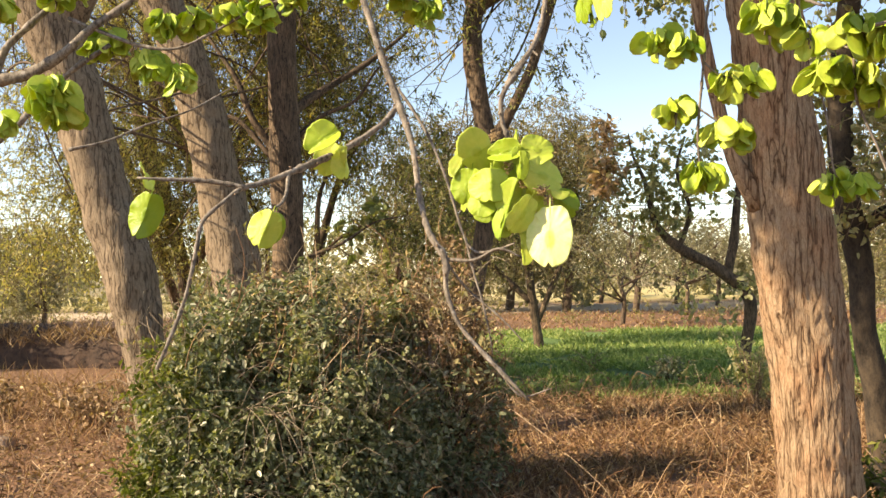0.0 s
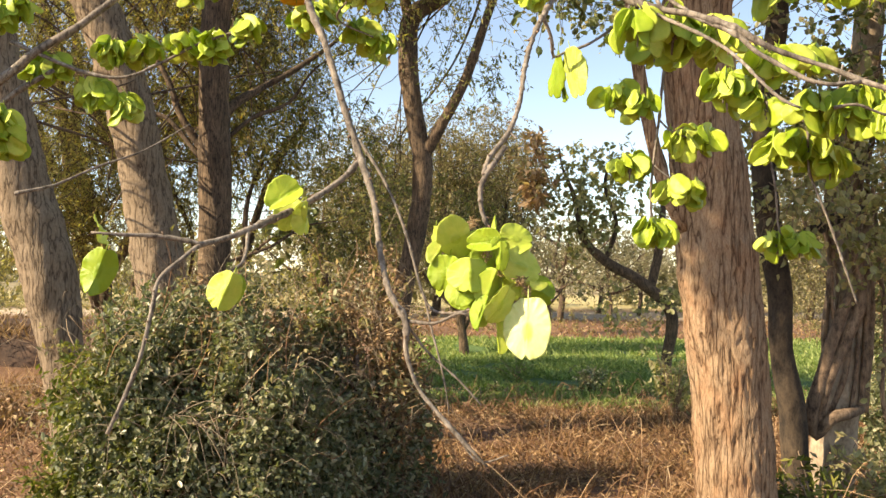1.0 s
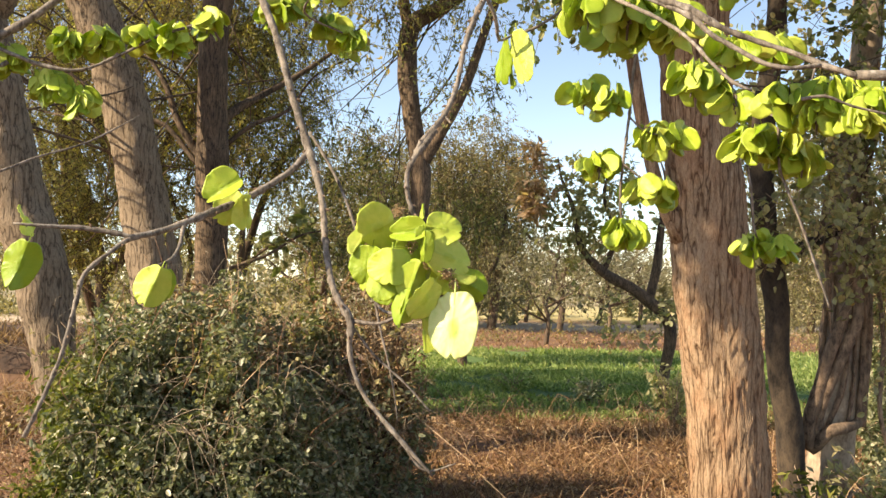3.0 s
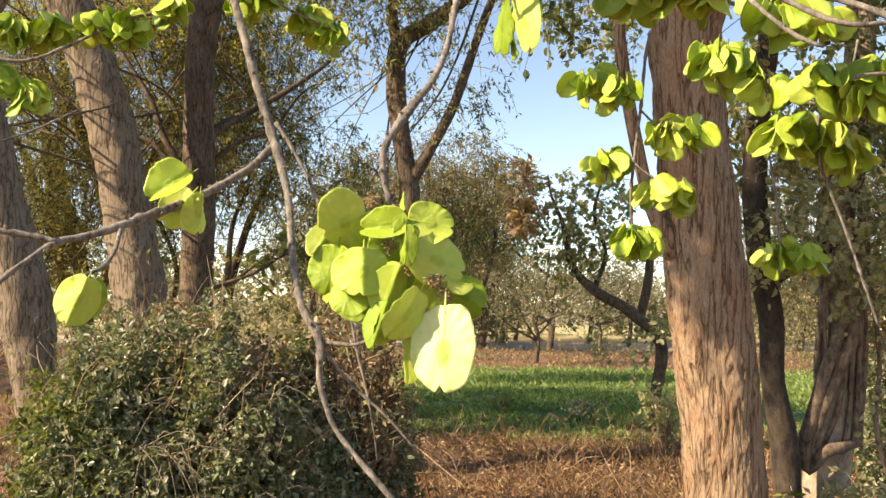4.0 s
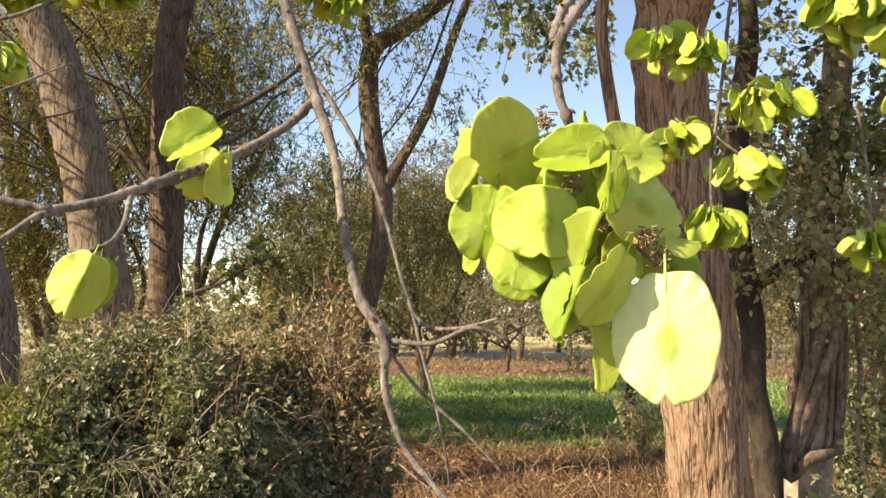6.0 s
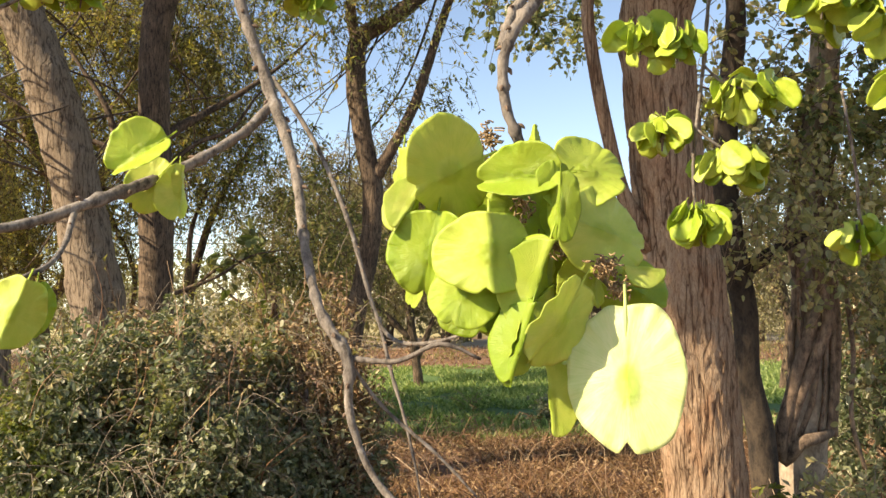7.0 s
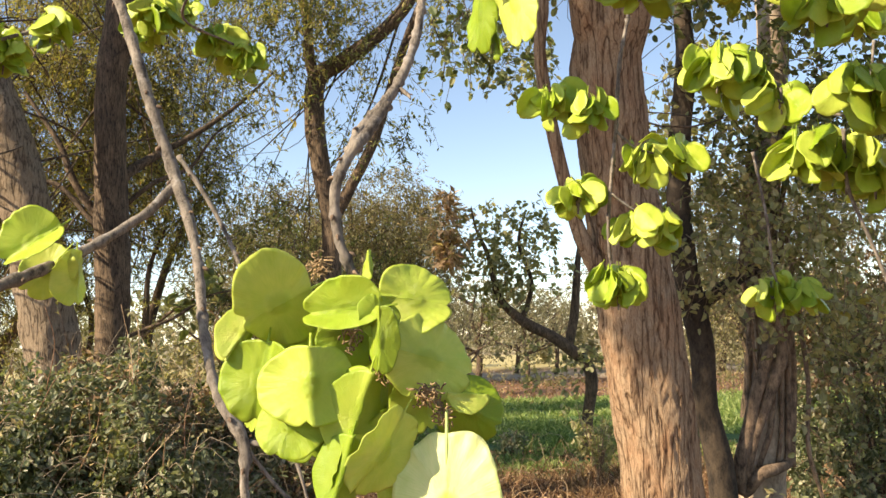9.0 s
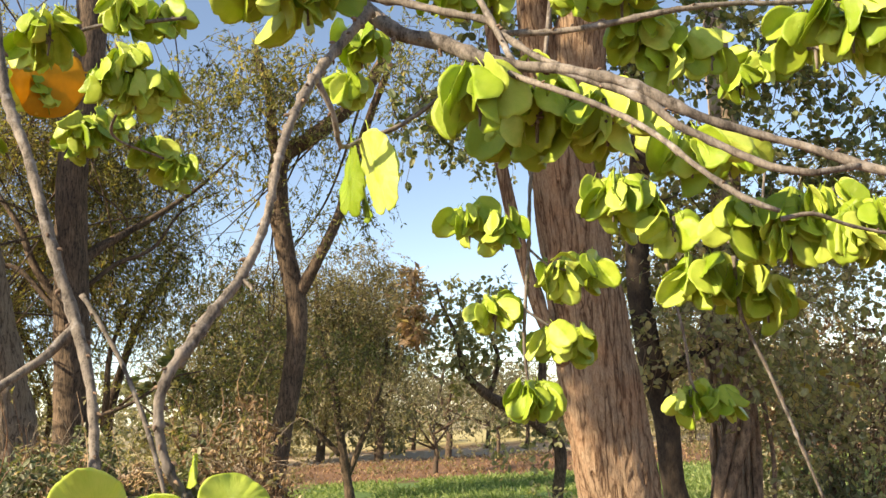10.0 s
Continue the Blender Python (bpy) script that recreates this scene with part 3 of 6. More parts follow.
# ---- trees ----
def tree(name, label, category, stems, mat, crowns=(), seg=14, furrow=0.0, step=0.08, rough=0.12):
    """stems: (part name, points with radii); crowns: (part name, material, list of blobs, leaf, ratio, per, spread, round)."""
    p0 = stems[0][1][0]
    t = thing(name, label, category)
    first = True
    for nm, pts in stems:
        v, f = tube(pts, step if first else 0.08, seg if first else 8, rough, 5.0, furrow if first else 0.0, ground=first, seed=len(pts) * 1.7)
        part(nm, mesh_of(nm, v, f, mat), t)
        first = False
    rng = np.random.default_rng(int(abs(p0[0]) * 977) + 3)
    for nm, cm, blobs, leaf, ratio, per, spread, rnd in crowns:
        c = np.concatenate([blob(rng, c_, r_, n_) for c_, r_, n_ in blobs])
        v, f, st = sprays(rng, c, per, spread, leaf, ratio, 0.55, 0.004, rnd)
        if len(c) > 500:
            line = np.array([q[:3] for q in stems[0][1]])
            line = line[line[:, 2] > (2.4 if p0[1] < 11 else 1.2)]
            for e in c[rng.choice(len(c), 8 if p0[1] < 6.5 else 26 if p0[1] < 15 else 14, replace=False)]:
                a0 = line[int(rng.integers(len(line)))] if len(line) else np.array(p0[:3])
                away = e - a0
                m1 = a0 + away * 0.4 + rng.normal(size=3) * 0.10 * np.linalg.norm(away) * (1, 1, 0.6)
                m2 = a0 + away * 0.75 + rng.normal(size=3) * 0.07 * np.linalg.norm(away)
                k = min(0.016, 0.005 * np.linalg.norm(away)) * rng.uniform(0.3, 1.1)
                st.append(tube([(*a0, k), (*m1, k * 0.7), (*m2, k * 0.45), (*e, k * 0.2)], 0.15, 5, 0.2, 5))
        tagged(part(nm, fast_mesh(nm, v, f, cm), t), kind="stuff")
        if st:
            tagged(part("branchwork", mesh_of("branchwork", *join(st), M_BARK3), t), kind="stuff")
    return t


# the pale furrowed trunk
tree("tree", "large tree with a pale furrowed trunk and forked limbs", "tree",
     [("trunk", [(1.574, 5.034, 0.5423, 0.21), (1.544, 5.01, 0.9632, 0.21), (1.5, 4.99, 1.324, 0.21), (1.465, 4.973, 1.624, 0.21), (1.421, 4.952, 1.985, 0.2), (1.377, 4.932, 2.345, 0.19), (1.351, 4.913, 2.676, 0.19), (1.33, 4.898, 2.947, 0.185), (1.39, 4.80, 3.22, 0.165), (1.44, 4.69, 3.6, 0.125), (1.43, 4.62, 4.0, 0.1)]),
      ("limb", [(1.34, 4.93, 2.70, 0.10), (1.29, 4.87, 2.95, 0.11), (1.221, 4.781, 3.23, 0.1), (1.188, 4.718, 3.618, 0.09), (1.215, 4.643, 4.033, 0.084), (1.388, 4.559, 4.984, 0.061)]),
      ("limb", [(1.36, 4.94, 2.70, 0.10), (1.39, 4.87, 2.95, 0.12), (1.43, 4.755, 3.22, 0.13), (1.448, 4.686, 3.605, 0.12), (1.431, 4.617, 4.022, 0.11), (1.571, 4.447, 4.906, 0.078)]),
      ("limb", [(1.296, 4.917, 1.77, 0.066), (1.15, 4.856, 2.002, 0.041), (1.063, 4.839, 2.325, 0.035), (0.9995, 4.821, 2.648, 0.035), (0.9596, 4.803, 2.972, 0.032), (0.9851, 4.785, 3.268, 0.032), (0.9321, 4.762, 3.68, 0.027)])],
     M_TRUNK, [("crown", M_ROUND, [((2.341, 5.188, 3.581), (0.7, 0.5, 0.45), 170), ((3.217, 5.29, 3.509), (0.7, 0.5, 0.6), 200), ((1.131, 5.127, 3.663), (0.5, 0.4, 0.35), 45), ((0.8353, 5.687, 3.31), (0.45, 0.35, 0.25), 50), ((2.839, 5.657, 2.853), (0.6, 0.4, 0.4), 140)], 0.05, 0.7, 8, 0.24, True)], seg=130, furrow=0.042, step=0.018, rough=0.07)

# the dark slender trunk beside it
tree("tree", "slender dark trunk with a slight bend", "tree",
     [("trunk", [(2.227, 5.84, 0.2556, 0.084), (2.189, 5.816, 0.681, 0.084), (2.118, 5.797, 1.033, 0.073), (2.099, 5.773, 1.441, 0.077), (2.031, 5.756, 1.754, 0.08), (1.987, 5.733, 2.173, 0.077), (1.998, 5.706, 2.627, 0.07), (2.061, 5.672, 3.186, 0.063), (2.036, 5.64, 3.744, 0.052), (2.073, 5.574, 4.862, 0.038)]),
      ("limb", [(2.064, 5.762, 1.65, 0.056), (2.255, 5.752, 1.757, 0.045), (2.47, 5.841, 1.87, 0.039), (2.692, 5.933, 1.951, 0.033)])],
     M_BARK4)


def vine_tree():
    t = tree("tree", "smooth grey trunk wound with thick climbing vines", "tree",
             [("trunk", [(2.57, 6.138, 0.1945, 0.15), (2.595, 6.116, 0.5619, 0.15), (2.641, 6.094, 0.9297, 0.14), (2.673, 6.072, 1.297, 0.13), (2.653, 6.051, 1.664, 0.11), (2.626, 6.03, 2.031, 0.11), (2.692, 5.996, 2.583, 0.1), (2.757, 5.958, 3.208, 0.096), (2.747, 5.916, 3.942, 0.081), (2.804, 5.844, 5.154, 0.051)])],
             M_BARKG)
    for pts in ([(2.691, 5.839, 1.838, 0.032), (2.63, 5.839, 1.517, 0.035), (2.501, 5.828, 1.234, 0.039), (2.4, 5.851, 0.8806, 0.042), (2.336, 5.876, 0.6319, 0.042), (2.383, 5.924, 0.4843, 0.039), (2.463, 5.856, 0.6013, 0.039), (2.581, 5.882, 0.6264, 0.035), (2.717, 6.009, 0.6443, 0.033), (2.796, 6.157, 0.6602, 0.03), (2.769, 6.306, 0.6842, 0.027)],
                [(2.52, 5.791, 1.868, 0.032), (2.623, 5.797, 1.377, 0.035), (2.55, 5.813, 1.13, 0.035), (2.429, 5.854, 0.8106, 0.035), (2.396, 5.92, 0.5555, 0.032)],
                [(2.466, 5.788, 1.938, 0.011), (2.444, 5.807, 1.445, 0.011), (2.47, 5.843, 1.163, 0.011), (2.466, 5.9, 0.876, 0.011)],
                [(2.716, 5.824, 2.087, 0.014), (2.739, 5.809, 1.66, 0.014), (2.799, 5.837, 1.167, 0.014), (2.792, 5.872, 0.7421, 0.014), (2.889, 5.919, 0.4197, 0.014)]):
        part("vine", mesh_of("vine", *tube(pts, 0.04, 9, 0.2, 9), M_VINESTEM), t, "thick brown climbing stem")
    rng = np.random.default_rng(21)
    axis = np.array([(2.595, 6.116, 0.562, 0.15), (2.641, 6.094, 0.93, 0.14), (2.673, 6.072, 1.297, 0.13), (2.653, 6.051, 1.664, 0.11), (2.626, 6.03, 2.031, 0.11), (2.692, 5.996, 2.583, 0.1), (2.757, 5.958, 3.208, 0.096)])
    for k in range(9):
        a0, turn_by, r = rng.uniform(3.3, 6.1), rng.uniform(-1.3, 1.3), rng.uniform(0.010, 0.026)
        pts = []
        for u in np.linspace(0, 1, 9):
            z = 0.62 + u * rng.uniform(2.0, 2.4)
            c = [np.interp(z, axis[:, 2], axis[:, i]) for i in (0, 1, 3)]
            ang = a0 + turn_by * u + rng.uniform(-0.18, 0.18)
            d = c[2] + r * rng.uniform(0.5, 1.5)
            pts.append((c[0] + math.cos(ang) * d, c[1] + math.sin(ang) * d, z, r * (1 - 0.4 * u)))
        part("vine", mesh_of("vine", *tube(pts, 0.05, 7, 0.2, 9), M_VINESTEM), t, "thick brown climbing stem")
    blobs = [((2.005, 5.541, 2.015), (0.36, 0.3, 0.36), 52), ((2.443, 5.531, 2.055), (0.5, 0.3, 0.4), 56), ((2.21, 5.891, 2.812), (0.5, 0.4, 0.6), 136),
             ((2.961, 6.04, 1.741), (0.35, 0.4, 0.5), 61), ((3.187, 6.097, 2.42), (0.7, 0.5, 0.8), 156), ((2.334, 5.559, 2.027), (0.7, 0.4, 0.5), 70),
             ((3.164, 5.605, 1.719), (0.7, 0.4, 0.7), 108), ((3.482, 5.807, 2.684), (0.8, 0.5, 0.5), 224), ((2.371, 5.942, 2.741), (0.5, 0.4, 0.5), 81), ((3.32, 6.181, 0.9284), (0.35, 0.4, 0.6), 40)]
    c = np.concatenate([blob(rng, *q) for q in blobs])
    v, f, st = sprays(rng, c, 9, 0.30, 0.043, 0.72, 0.55, 0.0028, True, 0.5)
    tagged(part("foliage", fast_mesh("foliage", v, f, M_VINE), t), kind="stuff")
    c = np.array(((2.95, 5.6, 1.72), (3.12, 5.62, 1.64), (3.2, 5.6, 1.58), (2.45, 5.62, 1.75), (2.75, 5.6, 2.1)))
    v, f, more = sprays(rng, c, 3, 0.14, 0.085, 0.8, 0.5, 0.003, True)
    st += more
    tagged(part("yellow_foliage", fast_mesh("yellow_foliage", v, f, M_YEL), t, "a few yellowing round leaves"), kind="stuff")
    tagged(part("stemwork", mesh_of("stemwork", *join(st), M_TWIG2), t), kind="stuff")
    return t


vine_tree()

# three leaning trunks behind the bush
# the first two leaf masses are unseen, added to shade the leaning trunks
CROWN_L = [((-5.0, 5.6, 5.3), (1.1, 1.0, 0.9), 120), ((-4.9, 7.4, 5.7), (0.9, 0.9, 0.9), 100), ((-5.855, 10.37, 4.379), (1.4, 1.0, 1.3), 900), ((-3.772, 10.85, 5.043), (1.7, 1.0, 1.3), 1050), ((-4.961, 10.95, 2.657), (1.3, 0.9, 1.0), 600), ((-3.217, 10.96, 5.155), (1.3, 1.0, 1.4), 600), ((-4.896, 11.52, 3.075), (1.1, 0.7, 1.3), 650), ((-3.297, 12, 3.05), (1.2, 0.7, 1.0), 420)]
tree("tree", "leaning brown trunk with rough bark and olive foliage", "tree",
     [("trunk", [(-2.911, 6.997, 0.8059, 0.16), (-3.018, 6.965, 1.476, 0.2), (-3.192, 6.93, 2.068, 0.2), (-3.348, 6.895, 2.712, 0.2), (-3.461, 6.87, 3.142, 0.22), (-3.61, 6.841, 3.626, 0.25), (-3.705, 6.816, 4.109, 0.24), (-3.767, 6.784, 4.912, 0.2), (-3.513, 6.748, 6.779, 0.14)]),
      # two limbs added out of view, reaching those shading masses
      ("limb", [(-3.767, 6.784, 4.912, 0.096)] + [(-4.2, 6.3, 5.1, 0.05), (-4.9, 5.8, 5.4, 0.03), (-5.6, 5.3, 5.7, 0.01)]),
      ("limb", [(-3.767, 6.784, 4.912, 0.08)] + [(-4.1, 7.0, 5.3, 0.04), (-4.8, 7.4, 5.7, 0.025), (-5.3, 7.6, 6.0, 0.01)]),
      ("limb", [(-3.536, 6.856, 3.357, 0.15), (-3.215, 6.773, 3.748, 0.12), (-2.998, 6.783, 4.06, 0.11), (-2.738, 6.693, 4.487, 0.078)]),
      ("limb", [(-3.611, 6.842, 3.573, 0.16), (-3.947, 6.701, 3.867, 0.13), (-4.248, 6.565, 4.1, 0.1), (-4.606, 6.524, 4.315, 0.078)])],
     M_BARK2, [("crown", M_FINE, CROWN_L, 0.050, 0.38, 15, 0.42, False)], furrow=0.05, seg=48, step=0.04)
tree("tree", "tall leaning brown trunk under yellowing foliage", "tree",
     [("trunk", [(-2.768, 9.001, 1.391, 0.25), (-2.87, 8.972, 2.008, 0.23), (-2.979, 8.942, 2.625, 0.22), (-3.103, 8.912, 3.174, 0.22), (-3.293, 8.875, 3.792, 0.21), (-3.584, 8.825, 4.481, 0.2), (-3.844, 8.783, 5.032, 0.2), (-4.196, 8.717, 6.064, 0.18), (-4.691, 8.6, 8.26, 0.12)])],
     M_BARK2, [("crown", M_YEL, [((-3.081, 11.08, 4.371), (1.3, 1.0, 1.4), 1000), ((-2.392, 11.15, 3.15), (0.9, 0.8, 0.75), 280)], 0.050, 0.38, 16, 0.42, False)], furrow=0.045, seg=48, step=0.04)
tree("tree", "upright dark trunk half hidden by foliage", "tree",
     [("trunk", [(-2.418, 9.635, 1.449, 0.17), (-2.408, 9.61, 2.249, 0.17), (-2.423, 9.578, 3.195, 0.16), (-2.418, 9.551, 4.069, 0.15), (-2.315, 9.537, 4.794, 0.16), (-2.236, 9.514, 5.739, 0.15), (-2.256, 9.437, 8.068, 0.15), (-2.05, 9.367, 10.83, 0.087)]),
      ("limb", [(-2.35, 9.66, 3.15, 0.06), (-2.215, 9.8, 3.328, 0.05), (-1.957, 10.0, 3.534, 0.036), (-1.614, 10.2, 3.798, 0.03), (-1.241, 10.4, 4.134, 0.02), (-0.869, 10.6, 4.557, 0.01)]),
      ("limb", [(-2.42, 9.64, 2.5, 0.055), (-2.518, 9.793, 2.685, 0.053), (-2.819, 9.771, 3.153, 0.041), (-2.973, 9.750, 3.564, 0.03), (-3.305, 9.725, 4.091, 0.018)]),
      ("limb", [(-2.40, 9.66, 1.55, 0.03), (-2.223, 10.047, 1.660, 0.024), (-1.893, 10.034, 1.785, 0.018), (-1.534, 10.015, 2.000, 0.012), (-1.174, 10.005, 2.065, 0.006)]),
      ("limb", [(-2.314, 9.742, 2.927, 0.029), (-2.047, 9.832, 3.166, 0.026), (-1.699, 9.925, 3.337, 0.019), (-1.408, 9.908, 3.713, 0.013), (-0.9656, 9.899, 3.942, 0.0052)]),
      ("limb", [(-2.602, 9.752, 2.704, 0.029), (-3.003, 9.831, 3.151, 0.026), (-3.372, 9.827, 3.219, 0.022), (-4.007, 9.906, 3.672, 0.015), (-4.456, 9.895, 3.888, 0.0052)])],
     M_BARK3, [("crown", M_FINE, [((-1.885, 10.87, 4.501), (0.8, 0.8, 1.1), 260), ((-1.917, 10.89, 4.365), (0.6, 0.6, 0.9), 220), ((-5.361, 10.98, 2.079), (1.5, 0.8, 0.8), 420), ((-2.538, 10.5, 1.65), (1.4, 0.8, 0.4), 60), ((-2.744, 11.44, 3.4), (1.0, 0.8, 1.1), 330), ((-3.9, 11.0, 2.3), (0.9, 0.8, 0.8), 420), ((-3.1, 11.3, 1.3), (0.5, 0.5, 0.9), 160)], 0.050, 0.38, 16, 0.4, False)])

# the forked tree against the sky
tree("tree", "forked dark tree with feathery hanging leaves", "tree",
     [("trunk", [(-0.5818, 10.32, -0.126, 0.12), (-0.5788, 10.28, 0.5494, 0.12), (-0.4721, 10.24, 1.287, 0.11), (-0.3215, 10.2, 1.965, 0.11), (-0.257, 10.15, 2.641, 0.11), (-0.3515, 10.12, 3.253, 0.1), (-0.4206, 10.09, 3.805, 0.11), (-0.3904, 10.06, 4.297, 0.1), (-0.1224, 10.04, 4.484, 0.086), (0.2429, 10.02, 4.747, 0.08), (0.5462, 9.999, 5.045, 0.068), (0.8468, 9.965, 5.54, 0.055)]),
      ("limb", [(-0.4019, 10.06, 4.235, 0.074), (-0.4676, 10.05, 4.541, 0.061), (-0.4857, 10.02, 4.971, 0.055), (-0.6286, 9.993, 5.522, 0.043)]),
      ("limb", [(-0.271, 10.15, 2.763, 0.074), (0.0171, 10.01, 3.241, 0.061), (0.2243, 9.986, 3.669, 0.055), (0.4291, 9.946, 4.279, 0.049), (0.605, 9.914, 4.768, 0.043), (0.8326, 9.78, 5.28, 0.036)])],
     M_BARK3, [("crown", M_FEATHER, [((-0.9648, 9.86, 4.475), (0.6, 0.7, 0.8), 80), ((0.2464, 9.862, 4.069), (0.55, 0.5, 0.75), 80), ((-0.6365, 9.823, 5.065), (0.9, 0.8, 0.65), 260), ((1.102, 9.581, 5.154), (0.8, 0.6, 0.5), 150), ((-1.128, 10.52, 1.80), (0.7, 0.5, 0.6), 110), ((-1.436, 11.28, 3.0), (0.9, 0.6, 0.8), 190), ((-1.0, 11.0, 2.3), (0.6, 0.6, 0.6), 170), ((-0.0814, 12.26, 2.379), (0.9, 0.6, 0.7), 160)], 0.06, 0.36, 15, 0.4, False),
              ("yellow_foliage", M_YEL, [((-0.7077, 9.665, 4.301), (0.5, 0.5, 0.5), 20), ((-0.5043, 9.604, 5.047), (0.6, 0.5, 0.4), 60)], 0.07, 0.36, 12, 0.35, False)])

# the brushy tree beyond it
tree("tree", "dense brushy tree of brown twigs and olive leaves", "tree",
     [("trunk", [(0.402, 17.11, -0.0625, 0.092), (0.2869, 17.06, 0.8569, 0.082), (0.1704, 17, 1.879, 0.072), (-0.0486, 16.95, 2.899, 0.051), (-0.1139, 16.89, 4.3, 0.02)]),
      ("limb", [(0.3437, 17.08, 0.4484, 0.061), (0.7907, 17.02, 1.477, 0.051), (1.085, 16.96, 2.402, 0.031), (1.171, 16.88, 3.631, 0.01)]),
      ("limb", [(0.2356, 17.06, 0.8563, 0.061), (-0.544, 17.03, 1.665, 0.051), (-0.9651, 16.99, 2.478, 0.031), (-1.185, 16.93, 3.601, 0.01)])],
     M_BARK3, [("crown", M_BROWN, [((-0.1, 16.92, 3.85), (1.7, 1.0, 0.8), 900), ((-0.6577, 16.98, 2.482), (1.9, 1.0, 1.1), 800), ((0.93, 16.93, 3.35), (0.95, 0.8, 1.35), 900), ((1.095, 17, 1.686), (1.0, 0.8, 0.6), 120), ((-1.84, 17.47, 3.55), (1.1, 0.8, 1.0), 420)], 0.06, 0.4, 9, 0.4, False)], seg=8)
# its like stands behind the vine-wound trunk
tree("tree", "brown twiggy tree behind the vine-covered trunk", "tree",
     [("trunk", [(6.23, 14.99, 0.1946, 0.09), (6.31, 14.94, 1.008, 0.081), (6.162, 14.89, 1.909, 0.072), (6.373, 14.82, 2.995, 0.045), (6.447, 14.75, 4.17, 0.018)]),
      ("limb", [(6.267, 14.95, 0.8271, 0.054), (6.754, 14.9, 1.556, 0.045), (7.103, 14.84, 2.463, 0.027), (7.269, 14.77, 3.548, 0.009)]),
      ("limb", [(6.214, 14.92, 1.368, 0.054), (5.841, 14.88, 2.176, 0.036), (5.649, 14.84, 2.986, 0.018), (5.728, 14.78, 3.89, 0.009)])],
     M_BARK3, [("crown", M_BROWN, [((6.276, 14.8, 3.445), (1.2, 0.8, 1.0), 760), ((7.282, 14.82, 2.646), (0.9, 0.8, 1.1), 560), ((5.84, 14.87, 2.266), (0.7, 0.7, 0.7), 300), ((8.0, 14.6, 3.6), (1.1, 0.8, 1.0), 460), ((6.5, 14.8, 1.2), (1.2, 0.7, 0.7), 260), ((8.483, 14.33, 4.666), (1.4, 0.8, 1.1), 300)], 0.055, 0.4, 9, 0.4, False)], seg=8)
# and a thicket behind the leaning trunks
tree("tree", "tangled thicket tree with brown-olive fine foliage", "tree",
     [("trunk", [(-4.87, 13.16, 0.6294, 0.11), (-4.803, 13.12, 1.413, 0.1), (-4.971, 13.07, 2.271, 0.094), (-5.221, 13.01, 3.285, 0.078), (-5.158, 12.94, 4.46, 0.063), (-5.493, 12.86, 6.021, 0.039)]),
      ("limb", [(-4.803, 13.12, 1.413, 0.086), (-4.343, 13.07, 2.123, 0.078), (-4.12, 13.01, 3.064, 0.063), (-3.584, 12.95, 3.932, 0.039), (-3.361, 12.89, 4.874, 0.016)]),
      ("limb", [(-4.971, 13.07, 2.271, 0.071), (-5.449, 13.05, 2.813, 0.063), (-5.773, 13.01, 3.591, 0.047), (-6.252, 12.98, 4.211, 0.024)]),
      ("limb", [(-4.3, 12.95, 1.3, 0.07), (-4.066, 12.551, 2.250, 0.06), (-4.185, 12.530, 2.662, 0.068), (-4.570, 12.500, 3.297, 0.083), (-4.882, 12.462, 4.046, 0.083), (-5.266, 12.438, 4.568, 0.068), (-5.6, 12.4, 5.6, 0.04)]),
      ("limb", [(-4.87, 13.0, 1.0, 0.07), (-4.962, 12.265, 2.293, 0.066), (-5.008, 12.227, 2.953, 0.066), (-5.118, 12.169, 3.980, 0.074), (-5.293, 12.117, 4.933, 0.074)]),
      ("limb", [(-3.6, 12.6, 0.9, 0.04), (-3.147, 11.556, 1.851, 0.028), (-3.508, 11.502, 2.885, 0.028), (-3.174, 11.443, 3.789, 0.021), (-2.355, 11.371, 4.768, 0.014)]),
      ("limb", [(-2.755, 13.12, 0.6561, 0.071), (-2.844, 13.08, 1.437, 0.071), (-2.622, 13.02, 2.379, 0.055), (-2.318, 12.97, 3.087, 0.039), (-1.858, 12.92, 3.797, 0.016)])],
     M_BARK3, [("crown", M_BROWN, [((-5.471, 12.95, 4.378), (1.3, 0.8, 1.4), 650), ((-3.672, 12.91, 4.635), (1.3, 0.8, 1.4), 650), ((-5.445, 13.06, 2.5), (1.2, 0.8, 0.9), 420), ((-2.487, 12.92, 3.946), (0.7, 0.7, 1.0), 320), ((-2.622, 13.02, 2.379), (1.0, 0.7, 0.5), 20)], 0.050, 0.38, 15, 0.42, False)], seg=10)

# a thin sapling with a few broad leaves between the trunks
tree("sapling", "thin sapling with a few broad dark leaves", "tree",
     [("trunk", [(-2.45, 11.1, 0.0, 0.05), (-2.440, 11.074, 1.313, 0.046), (-2.401, 11.042, 1.843, 0.04), (-2.355, 11.010, 2.373, 0.027), (-2.162, 10.979, 2.839, 0.013)]),
      ("limb", [(-2.42, 11.05, 1.6, 0.025), (-2.1, 10.8, 1.85, 0.018), (-1.7, 10.65, 2.05, 0.01)])],
     M_BARK3, [("foliage", M_ROUND, [((-1.72, 10.62, 2.05), (0.32, 0.3, 0.28), 18), ((-1.55, 10.62, 2.15), (0.25, 0.2, 0.2), 9)], 0.11, 0.75, 4, 0.2, True)], seg=8)

